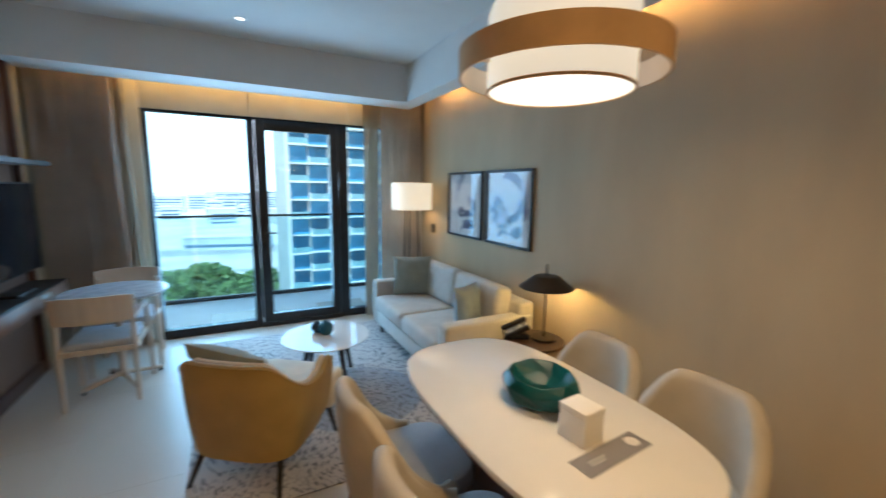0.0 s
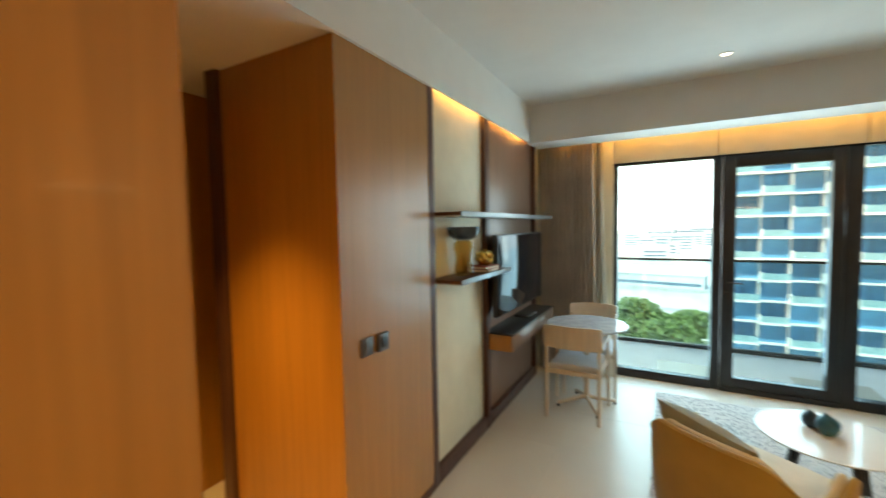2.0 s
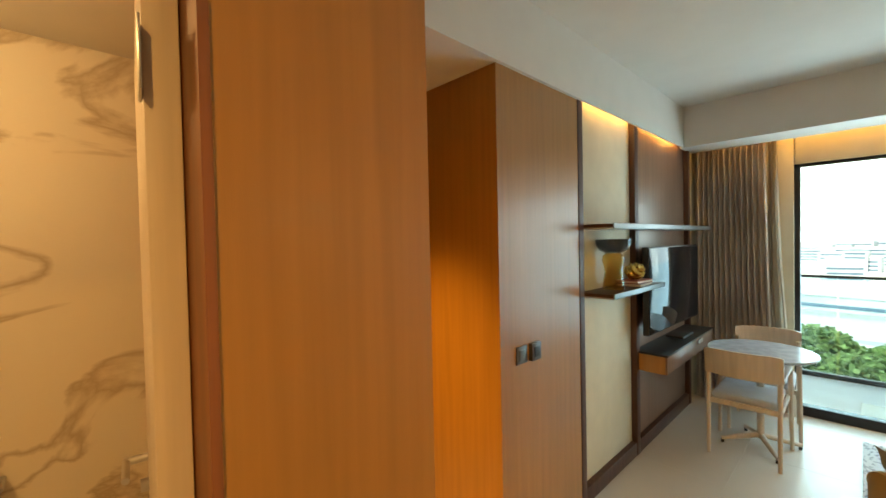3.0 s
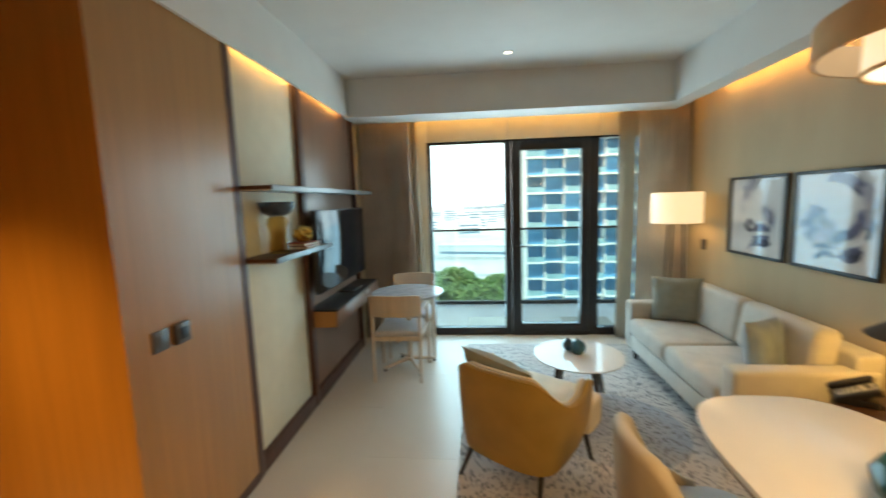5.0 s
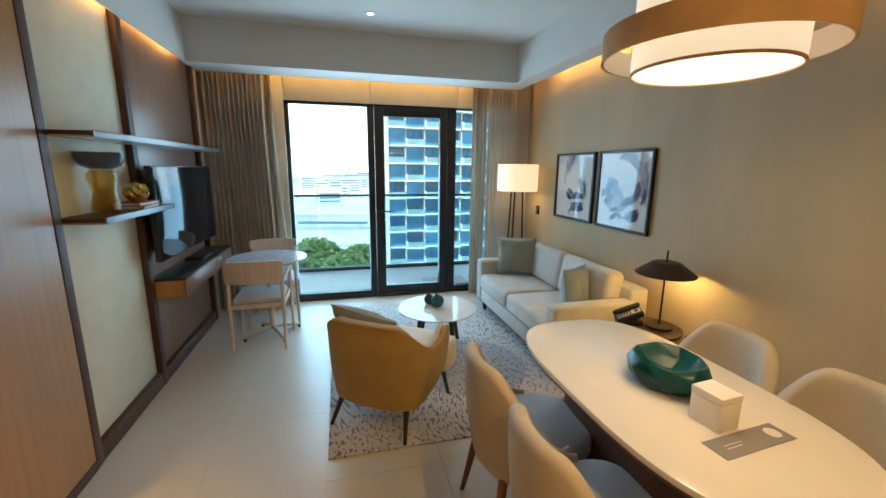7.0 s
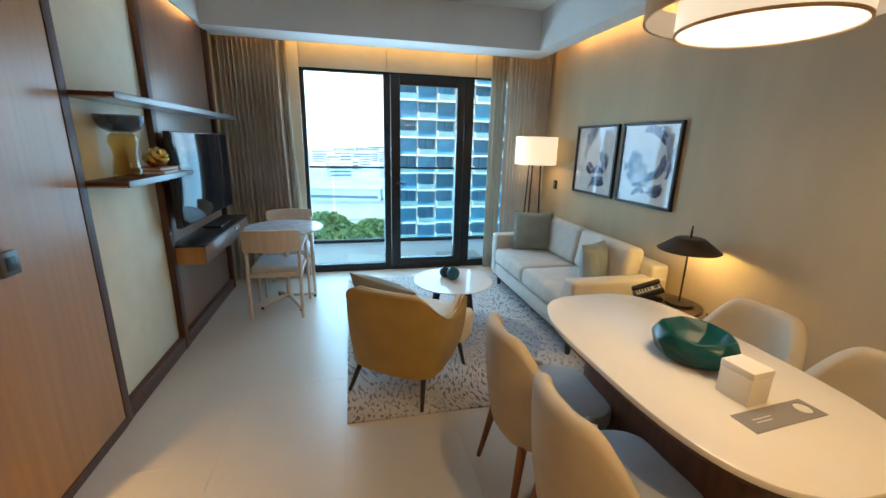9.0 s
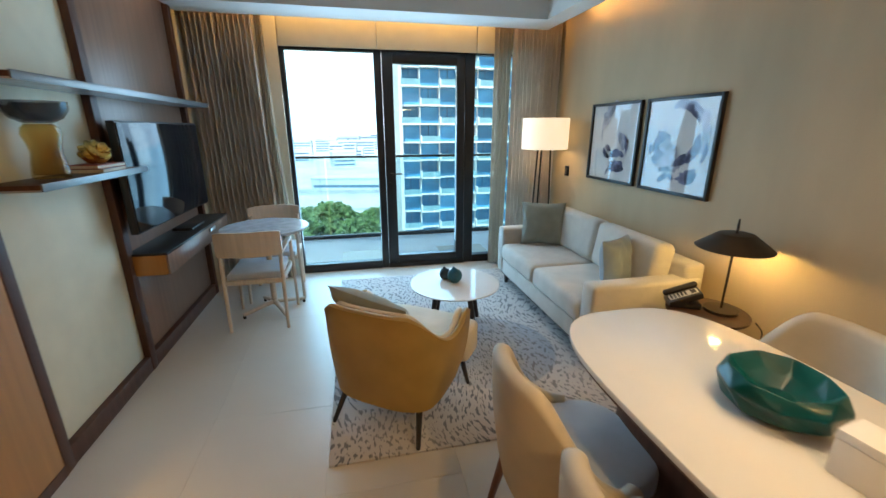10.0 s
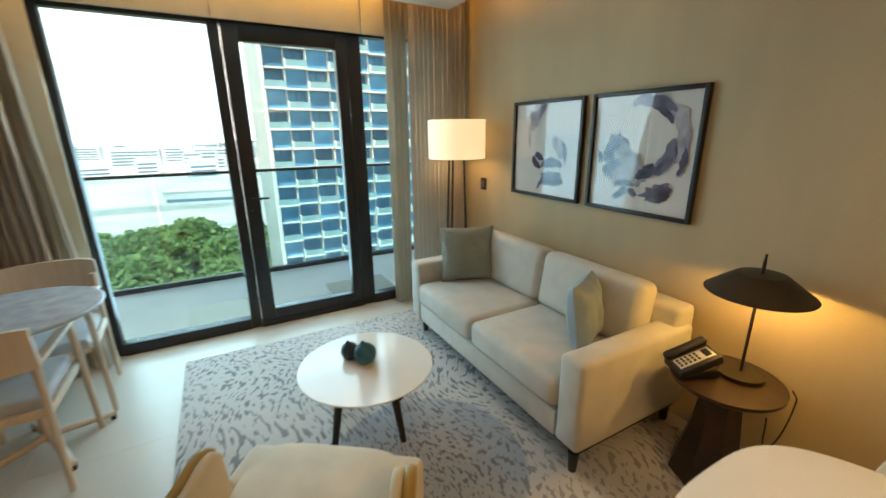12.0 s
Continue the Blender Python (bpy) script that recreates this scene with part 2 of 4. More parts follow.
def rug_material():
    """Pale rug, short dark dashes, with a blue-grey round motif and worn patches."""
    m = mat("woven_rug", (0.55, 0.52, 0.50), 0.95, vary=0.03, scale=5, bump=0.9, bscale=350, sheen=0.2)
    n, link = m.node_tree.nodes, m.node_tree.links.new
    b = n["Principled BSDF"]
    tc = n.new("ShaderNodeTexCoord")

    def mixed(fac, a, c):
        x = n.new("ShaderNodeMix")
        x.data_type = "RGBA"
        link(fac, x.inputs[0])
        for k, v in ((6, a), (7, c)):
            if hasattr(v, "is_output"):
                link(v, x.inputs[k])
            else:
                x.inputs[k].default_value = (*v, 1)
        return x.outputs[2]

    def step(src, lo, hi, a=0.0, c=1.0):
        x = n.new("ShaderNodeMapRange")
        for k, v in enumerate((lo, hi, a, c), 1):
            x.inputs[k].default_value = v
        link(src, x.inputs[0])
        return x.outputs[0]

    # swirling field turns the dashes
    warp = n.new("ShaderNodeTexNoise")
    warp.inputs["Scale"].default_value, warp.inputs["Detail"].default_value = 0.9, 1
    link(tc.outputs["Object"], warp.inputs["Vector"])
    wmix = n.new("ShaderNodeVectorMath")
    wmix.operation = "MULTIPLY_ADD"
    wmix.inputs[1].default_value = (0.9, 0.9, 0)
    link(warp.outputs["Color"], wmix.inputs[0])
    link(tc.outputs["Object"], wmix.inputs[2])
    mp = n.new("ShaderNodeMapping")
    mp.inputs["Rotation"].default_value = (0, 0, 0.5)
    mp.inputs["Scale"].default_value = (52, 21, 1)
    link(wmix.outputs[0], mp.inputs[0])
    dash = n.new("ShaderNodeTexNoise")
    dash.inputs["Scale"].default_value, dash.inputs["Detail"].default_value = 1.0, 1.5
    link(mp.outputs[0], dash.inputs["Vector"])
    patch = n.new("ShaderNodeTexNoise")
    patch.inputs["Scale"].default_value, patch.inputs["Detail"].default_value = 1.3, 2
    link(tc.outputs["Object"], patch.inputs["Vector"])
    d = n.new("ShaderNodeMath")
    d.operation = "MULTIPLY"
    link(step(dash.outputs[0], 0.545, 0.585), d.inputs[0])
    link(step(patch.outputs[0], 0.30, 0.60, 0.55, 1.0), d.inputs[1])
    dist = n.new("ShaderNodeVectorMath")
    dist.operation = "DISTANCE"
    dist.inputs[1].default_value = (1.22, 3.05, 0.012)
    link(tc.outputs["Object"], dist.inputs[0])
    ring = step(dist.outputs["Value"], 0.47, 0.45)
    ground = mixed(ring, (0.50, 0.47, 0.45), (0.30, 0.33, 0.38))
    tan = mixed(step(patch.outputs[0], 0.5, 0.66, 0, 0.6), ground, (0.47, 0.43, 0.40))
    link(mixed(d.outputs[0], tan, (0.14, 0.14, 0.15)), b.inputs["Base Color"])
    return m


M_rug = rug_material()

# outdoors
M_sand = mat("sandy_ground", (0.62, 0.59, 0.54), 0.95, vary=0.12, scale=0.02)
M_road = mat("pale_asphalt", (0.36, 0.36, 0.36), 0.9, vary=0.06, scale=0.1)
M_leaf = mat("tree_foliage", (0.20, 0.30, 0.11), 0.8, vary=0.3, scale=0.6)
see_through(M_leaf, 0.45)
M_bark = mat("bark", (0.12, 0.09, 0.06), 0.9, vary=0.2)
M_concrete = mat("white_tower_concrete", (0.66, 0.66, 0.64), 0.7, vary=0.04, scale=0.3)
M_bluepane = mat("blue_tower_glass", (0.10, 0.34, 0.56), 0.12, vary=0.3, scale=0.12, piece=0.35)
M_balglass = mat("balcony_front_glass", (0.22, 0.38, 0.42), 0.15, vary=0.1, scale=0.3)
M_far = mat("far_building_render", (0.58, 0.60, 0.62), 0.8, vary=0.1, scale=0.05)
M_farglass = mat("far_building_glazing", (0.12, 0.20, 0.28), 0.2, vary=0.1)
M_balfloor = mat("balcony_floor_tile", (0.84, 0.84, 0.83), 0.5, vary=0.03, scale=3)
M_green = mat("clipped_grass", (0.10, 0.15, 0.05), 0.9, vary=0.2, scale=0.2)

# ---- mesh helpers ----


def box(bm, x0, x1, y0, y1, z0, z1, bevel=0.0, seg=2):
    ret = bmesh.ops.create_cube(bm, size=1.0, matrix=Matrix.LocRotScale(((x0 + x1) / 2, (y0 + y1) / 2, (z0 + z1) / 2), None, (x1 - x0, y1 - y0, z1 - z0)))
    if bevel:
        edges = list({e for v in ret["verts"] for e in v.link_edges})
        bmesh.ops.bevel(bm, geom=edges, offset=bevel, segments=seg, affect="EDGES", profile=0.5)
    return bm


def B(*a, **k):
    return box(bmesh.new(), *a, **k)


def tube(bm, p, q, r0, r1, seg=12):
    """A tapered round bar from p to q."""
    p, q = Vector(p), Vector(q)
    m = Matrix.Translation((p + q) / 2) @ (q - p).to_track_quat("Z", "Y").to_matrix().to_4x4()
    bmesh.ops.create_cone(bm, cap_ends=True, segments=seg, radius1=r0, radius2=r1, depth=(q - p).length, matrix=m)
    return bm


def T(*a, **k):
    return tube(bmesh.new(), *a, **k)


def lathe(profile, seg=40, x=0, y=0, z=0):
    bm = bmesh.new()
    rings = []
    for r, h in profile:
        if r < 1e-5:
            rings.append([bm.verts.new((x, y, z + h))])
        else:
            rings.append([bm.verts.new((x + r * math.cos(2 * math.pi * i / seg), y + r * math.sin(2 * math.pi * i / seg), z + h)) for i in range(seg)])
    for a, b in zip(rings, rings[1:]):
        for i in range(seg):
            j = (i + 1) % seg
            if len(a) == 1 and len(b) == 1:
                continue
            if len(a) == 1:
                bm.faces.new((a[0], b[j], b[i]))
            elif len(b) == 1:
                bm.faces.new((a[i], a[j], b[0]))
            else:
                bm.faces.new((a[i], a[j], b[j], b[i]))
    bmesh.ops.recalc_face_normals(bm, faces=bm.faces)
    return bm


def prism(outline, z0, z1, bevel=0.0):
    bm = bmesh.new()
    f = bm.faces.new([bm.verts.new((px, py, z0)) for px, py in outline])
    ret = bmesh.ops.extrude_face_region(bm, geom=[f])
    bmesh.ops.translate(bm, vec=(0, 0, z1 - z0), verts=[v for v in ret["geom"] if isinstance(v, bmesh.types.BMVert)])
    bmesh.ops.recalc_face_normals(bm, faces=bm.faces)
    if bevel:
        es = [e for e in bm.edges if abs(e.verts[0].co.z - e.verts[1].co.z) < 1e-6]
        bmesh.ops.bevel(bm, geom=es, offset=bevel, segments=2, affect="EDGES", profile=0.5)
    return bm


def superellipse(a, b, n, count=72, cx=0, cy=0):
    out = []
    for i in range(count):
        t = 2 * math.pi * i / count
        c, s = math.cos(t), math.sin(t)
        out.append((cx + a * math.copysign(abs(c) ** (2 / n), c), cy + b * math.copysign(abs(s) ** (2 / n), s)))
    return out


def pillow(w, h, d, n=18, pinch=0.07, crease=0.0, seed=0):
    """A stuffed cushion, standing in the x-z plane with its base at z = 0."""
    bm = bmesh.new()
    rows = {}
    for side in (1, -1):
        for i in range(n + 1):
            for j in range(n + 1):
                u, v = 2 * i / n - 1, 2 * j / n - 1
                edge = i in (0, n) or j in (0, n)
                if edge and side < 0:
                    rows[side, i, j] = rows[1, i, j]
                    continue
                px = u * w / 2 * (1 - pinch * (1 - v * v))
                pz = v * h / 2 * (1 - pinch * (1 - u * u))
                th = d / 2 * ((1 - abs(u) ** 2.4) * (1 - abs(v) ** 2.4)) ** 0.45
                th += crease * noise.noise(Vector((u * 2.2 + seed, v * 2.2, side))) * (0 if edge else 1)
                rows[side, i, j] = bm.verts.new((px, side * th, pz + h / 2))
    for side in (1, -1):
        for i in range(n):
            for j in range(n):
                q = [rows[side, i, j], rows[side, i + 1, j], rows[side, i + 1, j + 1], rows[side, i, j + 1]]
                bm.faces.new(q if side < 0 else q[::-1])
    bmesh.ops.recalc_face_normals(bm, faces=bm.faces)
    return bm


def shell(path, top, bottom, thick, inset=0.0, steps=64, levels=10):
    """A padded curved backrest: path(a) gives the outline for a in -1..1, top(a) and bottom(a) the heights."""
    bm = bmesh.new()
    rows = []
    for i in range(steps + 1):
        a = 2 * i / steps - 1
        p, p2 = Vector(path(a)), Vector(path(a + 1e-3))
        t = (p2 - p).normalized()
        nrm = Vector((t.y, -t.x))
        zt, zb = top(a), bottom(a)
        sec = []
        for k in range(levels + 1):
            f = k / levels
            sec.append((0.0 - inset * (1 - f) ** 2, zb + (zt - thick / 2 - zb) * f))
        for k in range(1, 6):
            g = math.pi * k / 6
            sec.append((-thick / 2 + thick / 2 * math.cos(g), zt - thick / 2 + thick / 2 * math.sin(g)))
        for k in range(levels + 1):
            f = 1 - k / levels
            sec.append((-thick - inset * (1 - f) ** 2, zb + (zt - thick / 2 - zb) * f))
        rows.append([bm.verts.new((p.x + nrm.x * o, p.y + nrm.y * o, z)) for o, z in sec])
    m = len(rows[0])
    for ra, rb in zip(rows, rows[1:]):
        for k in range(m):
            bm.faces.new((ra[k], rb[k], rb[(k + 1) % m], ra[(k + 1) % m]))
    bm.faces.new(rows[0])
    bm.faces.new(rows[-1][::-1])
    bmesh.ops.recalc_face_normals(bm, faces=bm.faces)
    return bm


def mesh_of(name, bm, material, smooth=True):
    me = bpy.data.meshes.new(name)
    bm.to_mesh(me)
    bm.free()
    me.materials.append(material)
    if smooth:
        me.shade_smooth()
        me.set_sharp_from_angle(angle=radians(38))
    return me


def part(name, bm, material, parent, label="", m=None):
    ob = new(name, mesh_of(name, bm, material))
    ob.parent = parent
    if m is not None:
        ob.matrix_basis = m
    return tagged(ob, label)


def thing(name, m, label, category, group=""):
    ob = new(name)
    ob.empty_display_size = 0.1
    ob.matrix_basis = m
    return tagged(ob, label, category, group)


def solo(name, bm, material, label, category, m=None, kind="", group=""):
    ob = new(name, mesh_of(name, bm, material))
    if m is not None:
        ob.matrix_basis = m
    return tagged(ob, label, category, group, kind)


def structure(name, bm, material, label, category):
    return solo(name, bm, material, label, category, kind="structure")


# ---- the room ----
XL, XR, YW, YB = -0.95, 2.54, 4.93, -1.70     # panel face, papered wall, window wall, back wall
ZC, ZS = 2.76, 2.40                            # raised ceiling, soffits

floor_ob = structure("floor", B(-3.2, XR + 0.15, YB - 0.15, YW + 0.12, -0.15, -0.004), M_grout, "pale cream porcelain tile floor with thin joints", "floor")
structure("wall_east", B(XR, XR + 0.15, YB - 0.15, YW + 0.2, 0, ZC + 0.1), M_wall, "beige woven wallcovering on a plain wall", "wall")
structure("wall_south", B(XL - 1.2, XR, YB - 0.15, YB, 0, ZC + 0.1), M_wall, "plain beige wall that closes the room", "wall")
bm = B(-1.30, -0.235, YW, YW + 0.12, 0, 2.21)
box(bm, -1.30, XR, YW, YW + 0.12, 2.21, ZC + 0.1)
box(bm, 2.36, XR, YW, YW + 0.12, 0, 2.21)
structure("wall_north", bm, M_ceil, "off-white window wall around the balcony glazing", "wall")

bm = B(-0.93, 2.13, YB, 4.36, ZC, ZC + 0.1)
structure("ceiling", bm, M_ceil, "white raised plaster ceiling", "ceiling")
bm = B(-3.2, -0.93, YB, 2.43, ZS, ZC + 0.1)
box(bm, -0.945, -0.93, 2.43, 4.36, ZS, ZC + 0.1)
structure("ceiling_west", bm, M_ceil, "white dropped ceiling above the hall", "ceiling")
bm = B(-0.965, 2.31, 4.36, 4.72, ZS, ZC + 0.1)
box(bm, 2.13, 2.31, YB, 4.36, ZS, ZS + 0.06)
box(bm, 2.13, 2.16, YB, 4.36, ZS + 0.06, ZC + 0.1)
structure("ceiling_soffit", bm, M_ceil, "white plaster soffit with hidden cove lighting", "ceiling")
bm = B(2.16, XR, YB, 4.36, ZC, ZC + 0.1)
box(bm, -0.965, XR, 4.72, YW, ZC, ZC + 0.1)
box(bm, 2.31, XR, 4.36, 4.72, ZC, ZC + 0.1)
box(bm, -1.30, -0.965, 2.43, YW, ZC - 0.2, ZC + 0.1)
structure("ceiling_cove", bm, M_ceil, "white lid of the lighting cove", "ceiling")
solo("led_strip", B(2.33, 2.345, YB, 4.7, ZS + 0.065, ZS + 0.075), M_led, "amber strip light on the cove shelf", "strip light")

# wood-clad wall block with the corridor return
wb = structure("wall_west", B(-1.72, XL, 1.69, 2.432, 0, ZS), M_wood, "walnut veneer wall block at the hall corner", "wall")
structure("wall_west_core", B(-1.30, -1.01, 2.432, YW, 0, ZC - 0.2), M_panelbrown, "plain core behind the panelled wall", "wall")
structure("wall_hall", B(-2.2, -0.41, 0.55, 0.79, 0, ZC + 0.1), M_wood, "walnut veneer wall between hall and bathroom", "wall")
bm = B(-0.53, -0.41, 0.40, 0.55, 0, ZC + 0.1)
box(bm, -0.53, -0.41, -0.50, 0.40, 2.12, ZC + 0.1)
box(bm, -0.53, -0.41, YB, -0.50, 0, ZC + 0.1)
structure("wall_bathroom", bm, M_wood, "walnut veneer wall with the bathroom doorway", "wall")
structure("wall_marble", B(-2.10, -1.95, YB, 0.55, 0, ZS), M_marble, "cream marble bathroom wall with brown veins", "wall")
bm = B(-2.35, -2.2, 0.55, 0.92, 0, ZS)
box(bm, -2.35, -2.2, 0.92, 1.62, 2.12, ZS)
box(bm, -2.35, -2.2, 1.62, 2.5, 0, ZS)
structure("wall_hall_end", bm, M_wood, "walnut veneer end wall of the hall", "wall")
structure("wall_far_room", B(-3.25, -3.15, 0.3, 2.6, 0, ZS), M_wall, "plain wall beyond the hall doorway", "wall")
bm = B(-3.2, -2.35, 0.2, 0.3, 0, ZS)
box(bm, -3.2, -2.35, 2.5, 2.6, 0, ZS)
box(bm, -2.2, -1.72, 2.36, 2.5, 0, ZS)
structure("wall_far_side", bm, M_wall, "plain side wall beyond the hall", "wall")
solo("door_trim", B(-1.80, -1.72, 1.66, 1.74, 0, ZS), M_dark, "dark stained trim at the end of the wood wall", "trim", kind="structure")
structure("baseboard", B(XL, XL + 0.006, 1.70, 2.432, 0, 0.05), M_dark, "thin dark baseboard", "baseboard")

# bathroom door, open inwards
door = tagged(thing("door_1", pose(-0.49, 0.386, 0.0, 0, 0, -6), "open pale wood bathroom door with a lever handle", "door"), kind="structure")
part("door_leaf", B(-0.82, 0, -0.045, 0, 0.01, 2.10, 0.003), M_blond, door)
handle = part("door_handle", T((-0.74, -0.045, 1.0), (-0.74, -0.10, 1.0), 0.011, 0.011), M_metal, door, "polished steel lever handle")
bm = T((-0.745, -0.095, 1.0), (-0.62, -0.095, 1.0), 0.010, 0.009)
tube(bm, (-0.74, -0.045, 0.92), (-0.74, -0.065, 0.92), 0.018, 0.018)
part("lever", bm, M_metal, handle)
for hz in (0.25, 1.1, 1.86):
    part("hinge", B(-0.035, 0.03, -0.05, -0.046, hz - 0.05, hz + 0.05, 0.001), M_metal, door, "steel butt hinge")
fr = tagged(thing("door_frame_1", pose(0, 0, 0), "dark reddish door frame of the bathroom", "door frame"), kind="structure")
part("jamb", B(-0.54, -0.40, 0.388, 0.402, 0, 2.12), M_redwood, fr)
part("jamb", B(-0.54, -0.40, -0.502, -0.488, 0, 2.12), M_redwood, fr)
part("head", B(-0.54, -0.40, -0.488, 0.388, 2.106, 2.12), M_redwood, fr)
roll = thing("toilet_roll_holder", pose(-1.95, 0.02, 0.78), "white toilet roll on a steel holder on marble", "toilet roll")
part("arm", T((0.0, 0.06, 0.0), (0.11, 0.06, 0.0), 0.008, 0.008), M_metal, roll)
part("paper_roll", lathe([(0.02, -0.05), (0.055, -0.05), (0.055, 0.05), (0.02, 0.05), (0.02, -0.05)], 28), M_paper, roll, "white paper roll", pose(0.075, 0, 0, 90, 0, 0))

# ---- panelled television wall ----
PX = -0.985
def panel(name, y0, y1, z0, z1, material, label):
    return structure(name, B(PX - 0.024, PX, y0, y1, z0, z1, 0.002), material, label, "wall panel")
panel("wall_panel_1", 2.492, 3.262, 0.10, 2.55, M_cream, "cream upholstered wall panel")
panel("wall_panel_2", 3.328, 4.54, 0.10, 2.55, M_panelbrown, "brown veneer wall panel behind the television")
panel("wall_panel_3", 4.60, YW, 0.0, 2.55, M_cream, "plain cream end panel beside the curtain")
for k, (a, b) in enumerate(((2.434, 2.490), (3.264, 3.326), (4.542, 4.598)), 1):
    structure("trim_%d" % k, B(PX - 0.02, XL + 0.004, a, b, 0.0, 2.55, 0.003), M_dark, "dark stained upright between wall panels", "trim")
structure("trim_4", B(PX - 0.02, XL, 2.492, 3.262, 0.0, 0.098, 0.003), M_dark, "dark stained bottom rail of the panelled wall", "trim")
structure("trim_5", B(PX - 0.02, XL, 3.328, 4.54, 0.0, 0.098, 0.003), M_dark, "dark stained bottom rail of the panelled wall", "trim")
solo("led_strip", B(-0.972, -0.958, 3.33, 4.54, 2.475, 2.49), M_led, "amber strip light in the panel slot", "strip light")
solo("led_strip", B(-0.972, -0.958, 2.495, 3.26, 2.475, 2.49), M_led, "amber strip light in the panel slot", "strip light")

def shelf(y0, y1, z0, z1, x1, label):
    s = thing("wall_shelf", pose(PX, y0, z0), label, "shelf", "wall shelves")
    part("board", B(0, x1 - PX, 0, y1 - y0, 0.008, z1 - z0, 0.002), M_dark, s)
    part("edge_strip", B(x1 - PX, x1 - PX + 0.006, 0.002, y1 - y0, 0.0, z1 - z0 + 0.004, 0.001), M_gunmetal, s, "brushed metal front edge")
    part("underside_panel", B(0.01, x1 - PX - 0.003, 0.004, y1 - y0 - 0.003, 0.0, 0.0075), M_greytop, s)
    return s
shelf(2.488, 4.55, 1.652, 1.680, -0.775, "long dark shelf with a metal edge above the television")
shelf(2.484, 3.315, 1.250, 1.277, -0.775, "short dark shelf carrying a vase and books")

tv = thing("television", pose(-0.856, 3.805, 0.893, 0, 0, -1.2), "large black flat television on the wall, switched off", "television")
part("screen", B(0.012, 0.018, -0.547, 0.547, 0.010, 0.622, 0.001), M_screen, tv)
part("bezel", B(-0.03, 0.012, -0.555, 0.555, 0.0, 0.632, 0.004), M_black, tv)
part("wall_mount", B(-0.115, -0.03, -0.25, 0.25, 0.18, 0.5, 0.01), M_black, tv)

con = thing("wall_console", pose(PX, 3.305, 0.622), "floating brown wood console with a dark top under the television", "console")
part("body", B(0, 0.215, 0, 1.234, 0, 0.125, 0.003), M_wood, con)
part("drawer_front", B(0.216, 0.228, 0.004, 1.230, 0.002, 0.125, 0.002), M_panelbrown, con)
part("top", B(0, 0.232, -0.002, 1.236, 0.126, 0.140, 0.002), M_black, con, "glossy dark console top")
part("pull", B(0.229, 0.242, 0.74, 0.86, 0.085, 0.115, 0.003), M_metal, con, "small steel drawer pull")
solo("remote_tray", B(-0.07, 0.07, -0.13, 0.13, 0, 0.02, 0.008), M_black, "flat black tray lying on the console", "tray", pose(-0.88, 4.02, 0.762))

vase = thing("glass_vase", pose(-0.885, 2.745, 1.277) @ Matrix.Diagonal((1.0, 1.0, 1.10, 1.0)), "amber hourglass glass vase topped by a smoky glass bowl", "vase")
part("body", lathe([(0.0, 0.003), (0.062, 0.003), (0.066, 0.012), (0.060, 0.06), (0.052, 0.10), (0.058, 0.135), (0.068, 0.165), (0.062, 0.192), (0.045, 0.205), (0.041, 0.205), (0.058, 0.19), (0.062, 0.165), (0.052, 0.135), (0.046, 0.10), (0.054, 0.06), (0.058, 0.018), (0.0, 0.012)]), G_amber, vase)
part("bowl", lathe([(0.0, 0.206), (0.05, 0.207), (0.085, 0.225), (0.105, 0.255), (0.108, 0.285), (0.103, 0.285), (0.098, 0.256), (0.08, 0.232), (0.045, 0.215), (0.0, 0.214)]), G_smoke, vase, "smoky grey glass bowl")
def book(x, y, z, w, l, h, rz, cover, label):
    bk = thing("book", pose(x, y, z, 0, 0, rz), label, "book", "books on the shelf")
    part("page_block", B(-w / 2 + 0.004, w / 2 - 0.004, -l / 2 + 0.003, l / 2 - 0.004, 0.003, h - 0.003), M_pages, bk)
    bm = B(-w / 2, w / 2, -l / 2, l / 2, 0, 0.003)
    box(bm, -w / 2, w / 2, -l / 2, l / 2, h - 0.003, h)
    box(bm, -w / 2, -w / 2 + 0.003, -l / 2, l / 2, 0.003, h - 0.003)
    part("cover", bm, cover, bk)
book(-0.875, 3.05, 1.277, 0.16, 0.24, 0.020, 3, M_bookgrey, "grey hardback book lying on the shelf")
book(-0.875, 3.05, 1.297, 0.15, 0.22, 0.018, -4, M_red, "red hardback book lying on a grey book")
bm = bmesh.new()
bmesh.ops.create_icosphere(bm, subdivisions=4, radius=0.062)
for v in bm.verts:
    f = 1 + 0.10 * math.sin(5 * math.atan2(v.co.y, v.co.z) + 9 * v.co.x / 0.06) + 0.06 * noise.noise(v.co * 30)
    v.co = Vector((v.co.x * f, v.co.y * f * 1.05, v.co.z * f * 0.9))
solo("glass_orb", bm, G_gold, "twisted golden glass orb resting on books", "ornament", pose(-0.875, 3.06, 1.315 + 0.058))

for y, w, d in ((1.848, 0.085, 0.008), (1.952, 0.08, 0.022)):
    sw = thing("light_switch", pose(XL, y, 1.044), "dark grey metal light switch plate on wood" if d < 0.01 else "raised dark thermostat switch on wood", "switch", "wall switches")
    part("plate", B(0, d, -w / 2, w / 2, -0.043, 0.043, 0.002), M_switch, sw)
    part("rocker", B(d, d + 0.003, -w / 2 + 0.018, w / 2 - 0.018, -0.025, 0.025, 0.001), M_black if d > 0.01 else M_switch, sw)
sw = thing("light_switch", pose(XR, 4.53, 1.06), "small black switch plate on the beige wall", "switch", "wall switches")
part("plate", B(-0.012, 0, -0.035, 0.035, -0.05, 0.05, 0.002), M_black, sw)
